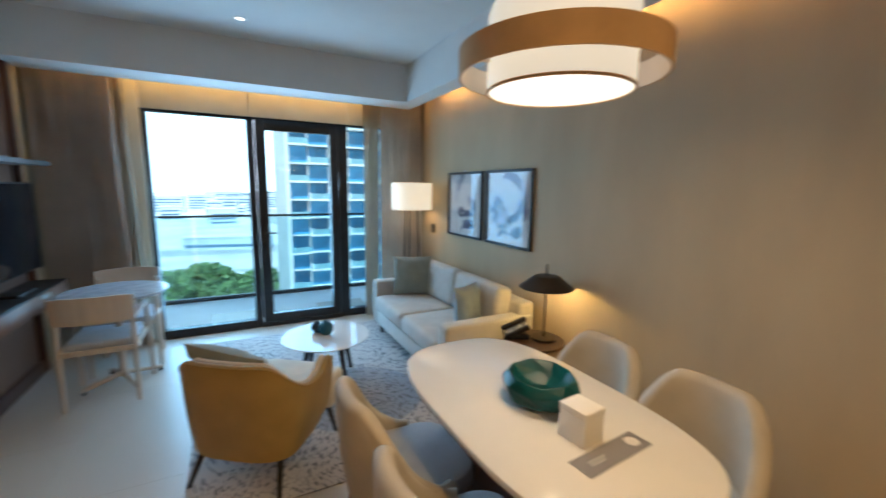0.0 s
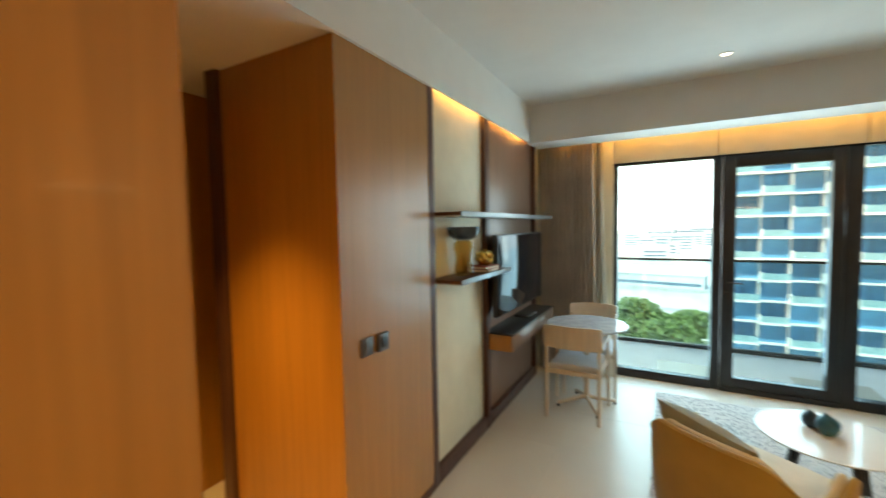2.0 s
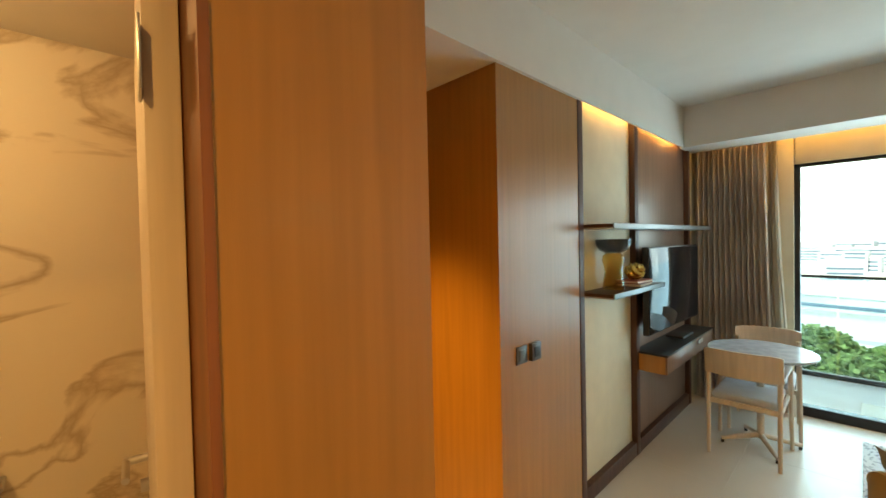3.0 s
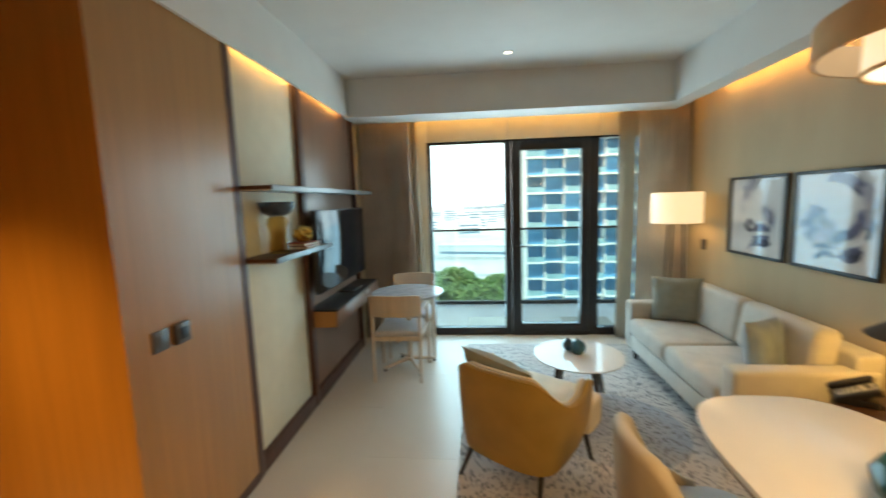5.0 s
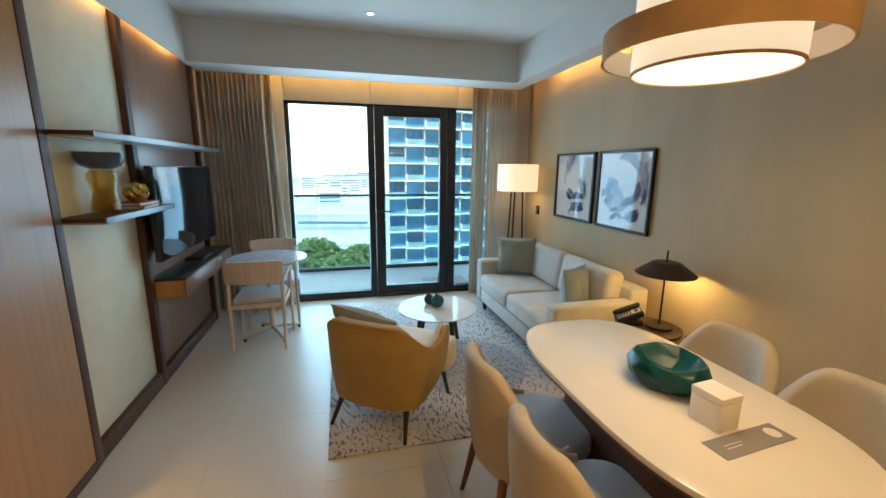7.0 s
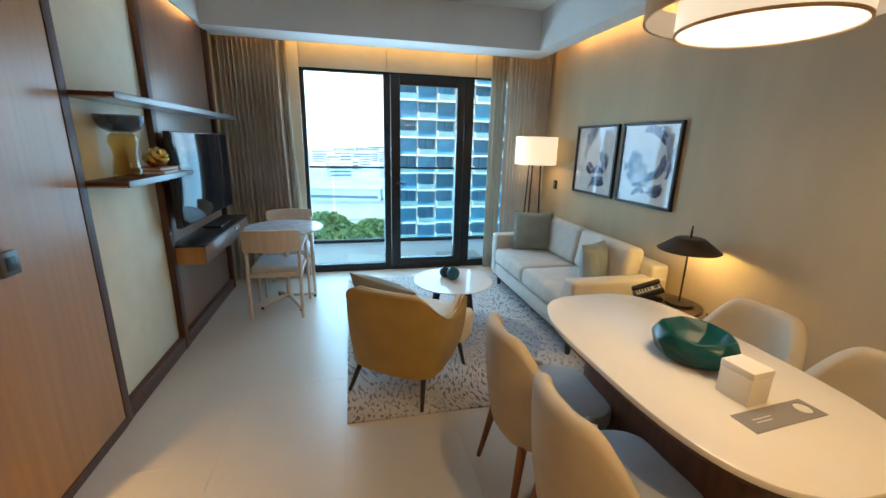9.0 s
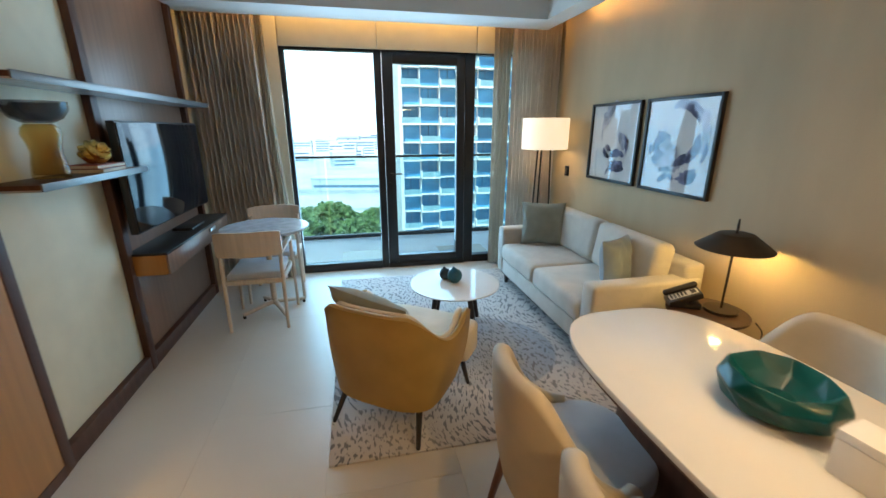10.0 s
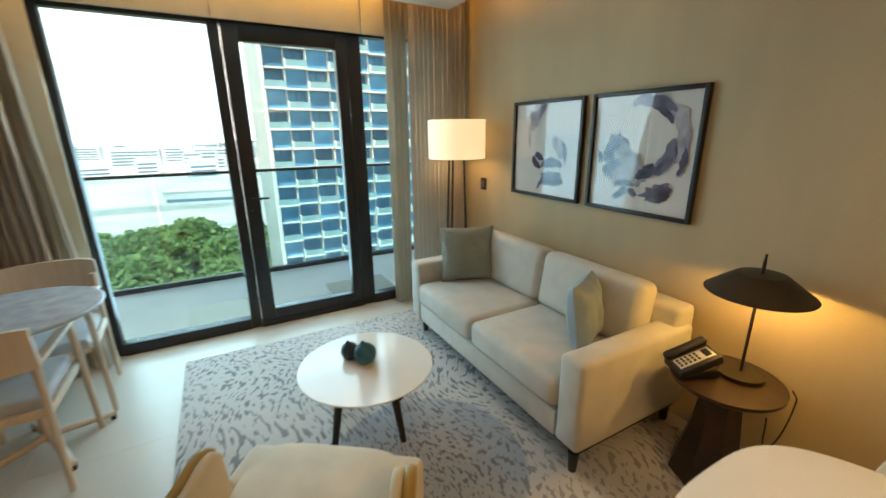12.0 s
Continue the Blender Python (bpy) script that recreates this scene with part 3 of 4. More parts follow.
part("rocker", B(-0.015, -0.012, -0.018, 0.018, -0.028, 0.028, 0.001), M_switch, sw)

# ---- window and balcony door ----
YF0, YF1 = 4.95, 5.03
win = tagged(thing("window_1", pose(0, 0, 0), "tall fixed window in a dark aluminium frame", "window"), kind="structure")
fr = part("window_frame", B(-0.235, -0.19, YF0, YF1, 0, 2.21, 0.003), M_alu, win)
part("frame_post", B(0.628, 0.70, YF0, YF1, 0, 2.21, 0.003), M_alu, win)
part("frame_sill", B(-0.19, 0.628, YF0 - 0.01, YF1, 0, 0.085, 0.003), M_alu, win)
part("frame_head", B(-0.19, 0.628, YF0, YF1, 2.185, 2.21, 0.003), M_alu, win)
p = part("pane", B(-0.19, 0.628, 4.985, 4.993, 0.085, 2.185), G_pane, win)
p.visible_shadow = False
door = tagged(thing("door_2", pose(0, 0, 0), "closed glazed balcony door in a dark aluminium frame", "door"), kind="structure")
for nm, a in (("stile", (0.705, 0.808, 0.05, 2.19)), ("stile", (1.456, 1.54, 0.05, 2.19)), ("bottom_rail", (0.808, 1.456, 0.05, 0.135)), ("top_rail", (0.808, 1.456, 2.09, 2.19))):
    part(nm, B(a[0], a[1], YF0 - 0.015, YF1 - 0.02, a[2], a[3], 0.003), M_alu, door)
part("threshold", B(0.70, 1.545, YF0 - 0.02, YF1, 0, 0.045, 0.003), M_alu, door)
p = part("pane", B(0.808, 1.456, 4.985, 4.993, 0.135, 2.09), G_pane, door)
p.visible_shadow = False
bm = T((0.765, YF0 - 0.015, 1.03), (0.765, YF0 - 0.06, 1.03), 0.009, 0.009)
tube(bm, (0.76, YF0 - 0.055, 1.03), (0.865, YF0 - 0.055, 1.03), 0.009, 0.008)
part("lever_handle", bm, M_black, door, "black lever handle")
part("lock_cylinder", T((0.75, YF0 - 0.015, 0.93), (0.75, YF0 - 0.03, 0.93), 0.014, 0.014), M_black, door)
win = tagged(thing("window_2", pose(0, 0, 0), "narrow fixed window beside the balcony door", "window"), kind="structure")
part("frame_post", B(1.548, 1.652, YF0, YF1, 0, 2.21, 0.003), M_alu, win)
part("frame_post", B(2.30, 2.36, YF0, YF1, 0, 2.21, 0.003), M_alu, win)
part("frame_head", B(0.70, 2.30, YF0, YF1, 2.193, 2.21), M_alu, win)
part("frame_sill", B(1.652, 2.30, YF0 - 0.01, YF1, 0, 0.085, 0.003), M_alu, win)
p = part("pane", B(1.652, 2.30, 4.985, 4.993, 0.085, 2.193), G_pane, win)
p.visible_shadow = False
for x0, x1 in ((-0.90, -0.228), (-0.218, 0.656), (0.666, 1.646), (1.656, 2.50)):
    structure("blind_panel", B(x0, x1, YW - 0.022, YW - 0.003, 2.205 if x0 > -0.5 else 0.0, 2.70, 0.002), M_cream, "cream pelmet panel above the window" if x0 > -0.5 else "cream lining panel beside the window", "panel")

def curtain(x0, x1, y, folds, flare, material, label, seed):
    bm = bmesh.new()
    n = folds * 8
    rows = []
    for k in range(22):
        f = k / 21
        z = 0.012 + (2.62 - 0.012) * f
        row = []
        for i in range(n + 1):
            u = i / n
            wob = noise.noise(Vector((u * folds * 0.7, f * 1.5, seed)))
            amp = 0.030 + 0.012 * noise.noise(Vector((u * 6, seed, 3)))
            px = x0 + (x1 - x0) * u + flare * (1 - f) ** 2 * u + 0.012 * wob
            py = y + amp * math.sin(2 * math.pi * (u * folds + 0.25 * wob)) + 0.010 * wob
            row.append(bm.verts.new((px, py, z)))
        rows.append(row)
    for a, b in zip(rows, rows[1:]):
        for i in range(n):
            bm.faces.new((a[i], a[i + 1], b[i + 1], b[i]))
    bmesh.ops.solidify(bm, geom=bm.faces[:], thickness=0.003)
    return solo("curtain", bm, material, label, "curtain", group="window curtains")
curtain(-0.955, -0.40, 4.80, 13, 0.05, M_curtain, "gathered beige curtain hanging to the floor", 1.0)
curtain(-0.395, -0.335, 4.845, 2, 0.14, M_sheer, "white sheer curtain edge behind the beige one", 5.0)
curtain(1.99, 2.50, 4.80, 12, 0.0, M_curtain, "gathered beige curtain hanging to the floor", 2.0)
curtain(1.81, 1.985, 4.83, 4, -0.02, M_sheer, "gathered white sheer curtain by the balcony door", 7.0)

# ---- ceiling lights ----
sp = thing("ceiling_spotlight", pose(0.602, 3.90, ZC), "small round white recessed ceiling spotlight, lit", "spotlight")
part("trim_ring", lathe([(0.028, -0.002), (0.045, -0.004), (0.047, 0.0), (0.028, 0.0)], 28), M_whiteplastic, sp)
part("lens", lathe([(0.0, -0.0015), (0.028, -0.0015), (0.028, 0.0), (0.0, 0.0)], 28), M_lens, sp, "glowing lens")

PZ = 1.825
pend = thing("pendant_lamp", pose(1.416, 1.335, PZ), "lit drum pendant with a wide tan linen ring", "pendant lamp")
part("drum_shade", lathe([(0.214, 0.004), (0.222, 0.0), (0.224, 0.004), (0.224, 0.225), (0.215, 0.25), (0.19, 0.262), (0.05, 0.264), (0.05, 0.258), (0.19, 0.256), (0.212, 0.24), (0.218, 0.22), (0.218, 0.004)], 72), M_drum, pend, "cream lit fabric drum")
part("diffuser", lathe([(0.0, 0.006), (0.213, 0.006), (0.213, 0.011), (0.0, 0.011)], 72), M_diff, pend, "glowing opal diffuser")
part("drum_rim", lathe([(0.219, -0.002), (0.2255, -0.002), (0.2255, 0.006), (0.219, 0.006), (0.219, -0.002)], 72), M_tan, pend)
ringp = part("ring_shade", lathe([(0.311, 0.042), (0.315, 0.042), (0.315, 0.122), (0.311, 0.122)], 96), M_tan, pend, "tan linen outer ring")
part("ring_lining", lathe([(0.3105, 0.0425), (0.3065, 0.0425), (0.3065, 0.1215), (0.3105, 0.1215)], 96), M_pinkin, ringp)
for a in (40, 160, 280):
    c, s = math.cos(radians(a)), math.sin(radians(a))
    part("arm", T((0.222 * c, 0.222 * s, 0.085), (0.308 * c, 0.308 * s, 0.085), 0.005, 0.005, seg=8), M_pinkin, pend)
    part("rod", T((0.16 * c, 0.16 * s, 0.262), (0.16 * c, 0.16 * s, ZC - PZ), 0.004, 0.004, seg=8), M_bronze, pend)
part("canopy", lathe([(0.0, 0.91), (0.19, 0.91), (0.20, 0.917), (0.20, ZC - PZ), (0.0, ZC - PZ)], 48), M_bronze, pend)

# ---- rug, coffee table ----
solo("rug", B(0.19, 2.44, 2.22, 4.62, 0.0, 0.012, 0.004), M_rug, "pale grey rug with dark dashes and a blue round motif", "rug")
ct = thing("coffee_table", pose(1.075, 3.437, 0.012), "round white coffee table on four black tapered legs", "coffee table")
part("tabletop", lathe([(0.0, 0.333), (0.312, 0.333), (0.333, 0.343), (0.336, 0.348), (0.333, 0.352), (0.0, 0.352)], 80), M_white_top, ct)
for a in (25, 115, 205, 295):
    c, s = math.cos(radians(a)), math.sin(radians(a))
    bm = T((0.17 * c, 0.17 * s, 0.325), (0.235 * c, 0.235 * s, 0.0), 0.023, 0.015)
    tube(bm, (0.03 * c, 0.03 * s, 0.318), (0.18 * c, 0.18 * s, 0.312), 0.014, 0.019)
    part("leg", bm, M_blackleg, ct)
for x, y, r, material, lab in ((1.022, 3.53, 0.046, M_tealdark, "small dark blue rounded ceramic vase"), (1.078, 3.450, 0.056, M_teal2, "small teal rounded ceramic vase")):
    bm = lathe([(0.0, 0.0), (r * 0.5, 0.001), (r * 0.80, r * 0.30), (r * 0.97, r * 0.68), (r, r * 1.0), (r * 0.92, r * 1.36), (r * 0.70, r * 1.66), (r * 0.40, r * 1.86), (r * 0.20, r * 2.02), (r * 0.10, r * 2.20), (0.0, r * 2.22)], 32)
    for v in bm.verts:
        k = max(0.0, v.co.z / r - 1.6)
        v.co.x -= 0.35 * k * r
    solo("rounded_vase", bm, material, lab + " on the coffee table", "vase", pose(x, y, 0.364), group="rounded vases")

# ---- armchair ----
def armchair(m):
    ch = thing("armchair", m, "ochre curved-back armchair with cream seat and black legs", "armchair")
    def path(a):
        b = abs(a)
        if b < 0.80:
            g = b / 0.80 * math.pi / 2
            x, y = 0.335 * math.sin(g) ** 0.66, -0.345 * abs(math.cos(g)) ** 0.60
        else:
            x, y = 0.335 - 0.012 * (b - 0.80) / 0.20, 0.15 * (b - 0.80) / 0.20
        return (math.copysign(x, a), y)
    def top(a):
        b = abs(a)
        s = min(1, max(0, (b - 0.20) / 0.54))
        s = s * s * (3 - 2 * s)
        r = min(1, max(0, (b - 0.76) / 0.18))
        e = max(0, (b - 0.955) / 0.045)
        return 0.692 - 0.158 * s + 0.045 * r * r * (3 - 2 * r) - 0.02 * e * e
    def bottom(a):
        return 0.19 + 0.07 * max(0, abs(a) - 0.5) / 0.5
    back = part("backrest", shell(path, top, bottom, 0.03, 0.035), M_ochre, ch, "ochre leatherette shell")
    def path_in(a):
        x, y = path(a * 0.99)
        return (x * 0.905, y * 0.915 + 0.002)
    part("back_lining", shell(path_in, lambda a: top(a) + 0.003, lambda a: 0.33, 0.032, 0.045), M_linen, ch, "cream inner upholstery")
    bm = bmesh.new()
    pts = [Vector((*path(-0.99 + 1.98 * i / 70), top(-0.99 + 1.98 * i / 70) - 0.010)) for i in range(71)]
    for p, q in zip(pts, pts[1:]):
        tube(bm, p, q, 0.004, 0.004, seg=6)
    part("piping", bm, M_ochre, back)
    seat_line = superellipse(0.262, 0.265, 5.0, 64, 0, 0.085)
    part("seat", prism(seat_line, 0.29, 0.43, 0.035), M_linen, ch, "cream seat cushion")
    part("front_rail", B(-0.312, 0.312, 0.15, 0.345, 0.22, 0.41, 0.03, 3), M_linen, ch)
    part("seat_base", prism(superellipse(0.215, 0.25, 4.0, 48, 0, 0.06), 0.215, 0.289), M_linen, ch)
    for x, y, dx, dy in ((-0.20, -0.21, -0.06, -0.085), (0.20, -0.21, 0.03, -0.085), (-0.23, 0.25, -0.04, 0.04), (0.23, 0.25, 0.04, 0.04)):
        part("leg", T((x, y, 0.23), (x + dx, y + dy, 0.0), 0.019, 0.010), M_blackleg, ch)
    return ch
ANG = -35.5
am = pose(0.586, 2.605, 0.012, 0, 0, ANG)
armchair(am)
solo("cushion", pillow(0.46, 0.36, 0.14, crease=0.014, seed=3), M_sage, "grey sage cushion propped on the armchair", "cushion", am @ pose(-0.05, -0.06, 0.428, 34, 4, -6), group="cushions")
tablet = thing("menu_folder", am @ pose(0.145, 0.03, 0.437, 62, 0, -12), "black leather menu folder leaning on a cushion", "folder")
part("cover", B(-0.085, 0.085, -0.012, 0.0, 0, 0.20, 0.003), M_black, tablet)
part("back_cover", B(-0.085, 0.085, 0.001, 0.006, 0, 0.20, 0.002), M_navy, tablet)
part("stud", T((0.06, -0.012, 0.02), (0.06, -0.017, 0.02), 0.007, 0.006), M_metal, tablet, "small bright stud")

# ---- sofa ----
sofa = thing("sofa", pose(0, 0, 0.012), "two-seat oatmeal fabric sofa with a dark base", "sofa")
SY0, SY1 = 2.635, 4.29
part("arm", B(1.72, 2.48, SY0, SY0 + 0.135, 0.13, 0.565, 0.025, 3), M_sofa, sofa)
part("arm", B(1.72, 2.48, SY1 - 0.135, SY1, 0.13, 0.565, 0.025, 3), M_sofa, sofa)
part("seat_base", B(1.725, 2.40, SY0 + 0.136, SY1 - 0.136, 0.13, 0.265, 0.012), M_sofa, sofa)
part("back_frame", B(2.36, 2.51, SY0 + 0.02, SY1 - 0.02, 0.13, 0.655, 0.03, 3), M_sofa, sofa)
part("plinth", B(1.76, 2.46, SY0 + 0.03, SY1 - 0.03, 0.095, 0.129), M_blackleg, sofa, "dark recessed base")
mid = (SY0 + SY1) / 2
for a, b in ((SY0 + 0.137, mid - 0.002), (mid + 0.002, SY1 - 0.137)):
    part("seat_cushion", B(1.705, 2.28, a, b, 0.266, 0.425, 0.045, 4), M_sofa, sofa)
    bm = B(-0.075, 0.075, -(b - a) / 2, (b - a) / 2, 0, 0.345, 0.05, 4)
    for v in bm.verts:
        v.co.x -= 0.018 * math.cos(v.co.y / (b - a) * math.pi) * (1 if v.co.x < 0 else 0)
    part("back_cushion", bm, M_sofa, sofa, m=pose(2.27, (a + b) / 2, 0.418, 0, 9, 0))
for x, y in ((1.765, SY0 + 0.05), (1.80, SY1 - 0.07), (2.44, SY0 + 0.06), (2.44, SY1 - 0.06)):
    part("leg", T((x, y, 0.10), (x, y, 0.0), 0.026, 0.019), M_blackleg, sofa)
solo("cushion", pillow(0.40, 0.40, 0.14, crease=0.012, seed=1), M_sage, "dark grey-green square cushion leaning on the sofa", "cushion", pose(2.06, 4.02, 0.435, -12, 0, -22), group="cushions")
solo("cushion", pillow(0.32, 0.34, 0.16, crease=0.014, seed=2), M_silver, "silver grey satin cushion leaning on the sofa", "cushion", pose(2.10, 2.95, 0.437, -8, 0, 26), group="cushions")

# ---- side table with lamp and telephone ----
st = thing("side_table", pose(2.27, 2.38, 0.012), "round dark wood side table on a tapered pedestal", "side table")
part("tabletop", lathe([(0.0, 0.465), (0.195, 0.465), (0.205, 0.475), (0.205, 0.488), (0.0, 0.488)], 56), M_sidetable, st)
part("pedestal", lathe([(0.0, 0.0), (0.15, 0.0), (0.15, 0.015), (0.10, 0.22), (0.075, 0.465), (0.0, 0.465)], 8), M_sidetable, st)
tl = thing("table_lamp", pose(2.34, 2.36, 0.50), "dark bronze table lamp with a wide conical shade, lit", "table lamp")
part("base", lathe([(0.0, 0.0), (0.085, 0.0), (0.085, 0.016), (0.02, 0.02), (0.0, 0.02)], 40), M_bronze, tl)
part("stem", T((0, 0, 0.018), (0, 0, 0.50), 0.006, 0.006), M_bronze, tl)
part("shade", lathe([(0.178, 0.368), (0.181, 0.366), (0.183, 0.370), (0.085, 0.445), (0.075, 0.448), (0.0, 0.448), (0.0, 0.443), (0.074, 0.443), (0.082, 0.440)], 56), M_bronze, tl)
part("finial", T((0, 0, 0.448), (0, 0, 0.525), 0.006, 0.004), M_bronze, tl)
ph = thing("telephone", pose(2.195, 2.48, 0.50, 0, 0, -118) @ Matrix.Diagonal((0.84, 0.92, 1.0, 1.0)), "black desk telephone with a pale keypad face", "telephone")
bm = B(-0.075, 0.075, -0.09, 0.09, 0, 0.035, 0.008)
part("base", bm, M_black, ph)
tilt = pose(0, 0, 0.055, 24, 0, 0)
part("body", B(-0.08, 0.08, -0.095, 0.095, -0.02, 0.015, 0.008), M_black, ph, m=tilt)
face = part("face_plate", B(-0.02, 0.055, -0.08, 0.08, 0.0155, 0.018, 0.001), M_phone, ph, "pale grey face plate", tilt)
bm = B(-0.010, 0.045, 0.042, 0.070, 0.018, 0.0195)
part("display", bm, M_black, ph, m=tilt)
for i in range(3):
    for j in range(5):
        part("key", B(-0.011 + i * 0.021, 0.002 + i * 0.021, -0.072 + j * 0.020, -0.061 + j * 0.020, 0.018, 0.0205), M_black, face)
part("handset", B(-0.075, -0.03, -0.10, 0.10, 0.016, 0.045, 0.014, 3), M_black, ph, m=tilt)
cu = bpy.data.curves.new("lamp_cord", "CURVE")
cu.dimensions, cu.bevel_depth = "3D", 0.003
s = cu.splines.new("BEZIER")
s.bezier_points.add(3)
for bp_, co in zip(s.bezier_points, ((2.40, 2.20, 0.497), (2.46, 2.20, 0.42), (2.40, 2.24, 0.20), (2.528, 2.30, 0.25))):
    bp_.co = co
    bp_.handle_left_type = bp_.handle_right_type = "AUTO"
cu.materials.append(M_black)
tagged(new("lamp_cord", cu), "thin black cord hanging from the side table", "cord")

# ---- floor lamp ----
fl = thing("floor_lamp", pose(2.26, 4.52, 0.0), "floor lamp with a lit cream drum shade and black legs", "floor lamp")
part("shade", lathe([(0.222, 1.285), (0.226, 1.283), (0.226, 1.575), (0.222, 1.577), (0.219, 1.573), (0.219, 1.287)], 64), M_shade, fl, "lit cream linen drum")
part("shade_lid", lathe([(0.0, 1.55), (0.218, 1.55), (0.218, 1.554), (0.0, 1.554)], 48), M_drum, fl)
for x in (-0.085, 0.085):
    part("leg", T((x * 1.35, 0.0, 0.018), (x * 0.8, 0, 1.30), 0.009, 0.009), M_black, fl)
part("leg", T((0, 0.10, 0.018), (0, 0.06, 1.30), 0.009, 0.009), M_black, fl)
part("crossbar", T((-0.09, 0, 1.28), (0.09, 0, 1.28), 0.006, 0.006), M_black, fl)
part("crossbar", T((0, -0.01, 1.28), (0, 0.09, 1.28), 0.006, 0.006), M_black, fl)
part("base", lathe([(0.0, 0.0), (0.15, 0.0), (0.15, 0.014), (0.0, 0.018)], 40), M_black, fl)

# ---- pictures ----
def brush(cx, cy, a, b, rot, seed, n=44):
    """A torn, ragged paint patch outline in picture coordinates."""
    out = []
    for i in range(n):
        t = 2 * math.pi * i / n
        r = 1 + 0.42 * noise.noise(Vector((2.2 * math.cos(t) + seed, 2.2 * math.sin(t), seed))) + 0.22 * noise.noise(Vector((6 * math.cos(t), 6 * math.sin(t), seed)))
        x, y = a * r * math.cos(t), b * r * math.sin(t)
        c, s = math.cos(rot), math.sin(rot)
        out.append((cx + c * x - s * y, cy + s * x + c * y))
    return out
def sweep(cx, cy, rx, ry, a0, a1, wide, seed, n=26):
    """A curved brush stroke: an arc that swells in the middle and frays at its ends."""
    inner, outer = [], []
    for i in range(n + 1):
        f = i / n
        t = radians(a0 + (a1 - a0) * f)
        w = wide * (0.18 + 0.82 * math.sin(math.pi * f) ** 0.7) * (1 + 0.5 * noise.noise(Vector((f * 5, seed, 1))))
        d = 0.25 * wide * noise.noise(Vector((f * 7, seed, 4)))
        inner.append((cx + (rx - w / 2 + d) * math.cos(t), cy + (ry - w / 2 + d) * math.sin(t)))
        outer.append((cx + (rx + w / 2 + d) * math.cos(t), cy + (ry + w / 2 + d) * math.sin(t)))
    return inner + outer[::-1]
INKS = [mat("ink_wash_slate", (0.16, 0.16, 0.24), 0.8, vary=0.35, scale=18), mat("ink_wash_mist", (0.40, 0.38, 0.42), 0.8, vary=0.25, scale=14), mat("ink_wash_navy", (0.07, 0.07, 0.12), 0.8, vary=0.4, scale=22)]
def picture(y0, y1, z0, z1, arcs, strokes, label):
    w, h = y1 - y0, z1 - z0
    pc = thing("picture", pose(XR, (y0 + y1) / 2, z0, 90, 0, -90), label, "picture", "pictures above the sofa")
    f = 0.022
    part("frame", B(-w / 2, -w / 2 + f, 0, h, 0, 0.028, 0.002), M_black, pc)
    part("frame", B(w / 2 - f, w / 2, 0, h, 0, 0.028, 0.002), M_black, pc)
    part("frame", B(-w / 2 + f, w / 2 - f, 0, f, 0, 0.028, 0.002), M_black, pc)
    part("frame", B(-w / 2 + f, w / 2 - f, h - f, h, 0, 0.028, 0.002), M_black, pc)
    sheet = part("sheet", B(-w / 2 + f, w / 2 - f, f, h - f, 0.004, 0.010), M_art, pc, "white paper")
    for k, (cx, cy, a, b, rot, ink) in enumerate(strokes):
        part("paint_stroke", prism(brush(cx * w, cy * h, a * w, b * h, rot, k * 3.7 + w), 0.0105 + 0.0004 * k, 0.0108 + 0.0004 * k), INKS[ink], sheet)
    for k, (cx, cy, r, a0, a1, wide, ink) in enumerate(arcs):
        part("paint_stroke", prism(sweep(cx * w, cy * h, r * w, r * h, a0, a1, wide * w, k * 2.9 + w), 0.0160 + 0.0003 * k, 0.0162 + 0.0003 * k), INKS[ink], sheet)
    g = part("glazing", B(-w / 2 + f, w / 2 - f, f, h - f, 0.019, 0.021), G_pic, pc)
    g.visible_shadow = False
picture(3.475, 4.13, 1.04, 1.685, [(0.14, 0.68, 0.33, 108, 178, 0.15, 1), (0.10, 0.66, 0.34, 150, 205, 0.03, 1), (0.02, 0.40, 0.23, 5, 70, 0.11, 1), (0.02, 0.42, 0.28, -12, 40, 0.045, 0), (-0.02, 0.46, 0.14, 190, 262, 0.07, 2), (0.14, 0.10, 0.28, 62, 128, 0.09, 0)],
        [(0.12, 0.21, 0.15, 0.075, 0.08, 0), (0.16, 0.19, 0.10, 0.05, 0.1, 2), (-0.08, 0.43, 0.07, 0.035, -0.5, 2), (-0.06, 0.13, 0.05, 0.022, 1.0, 0)], "black framed abstract ink print of a slender form")
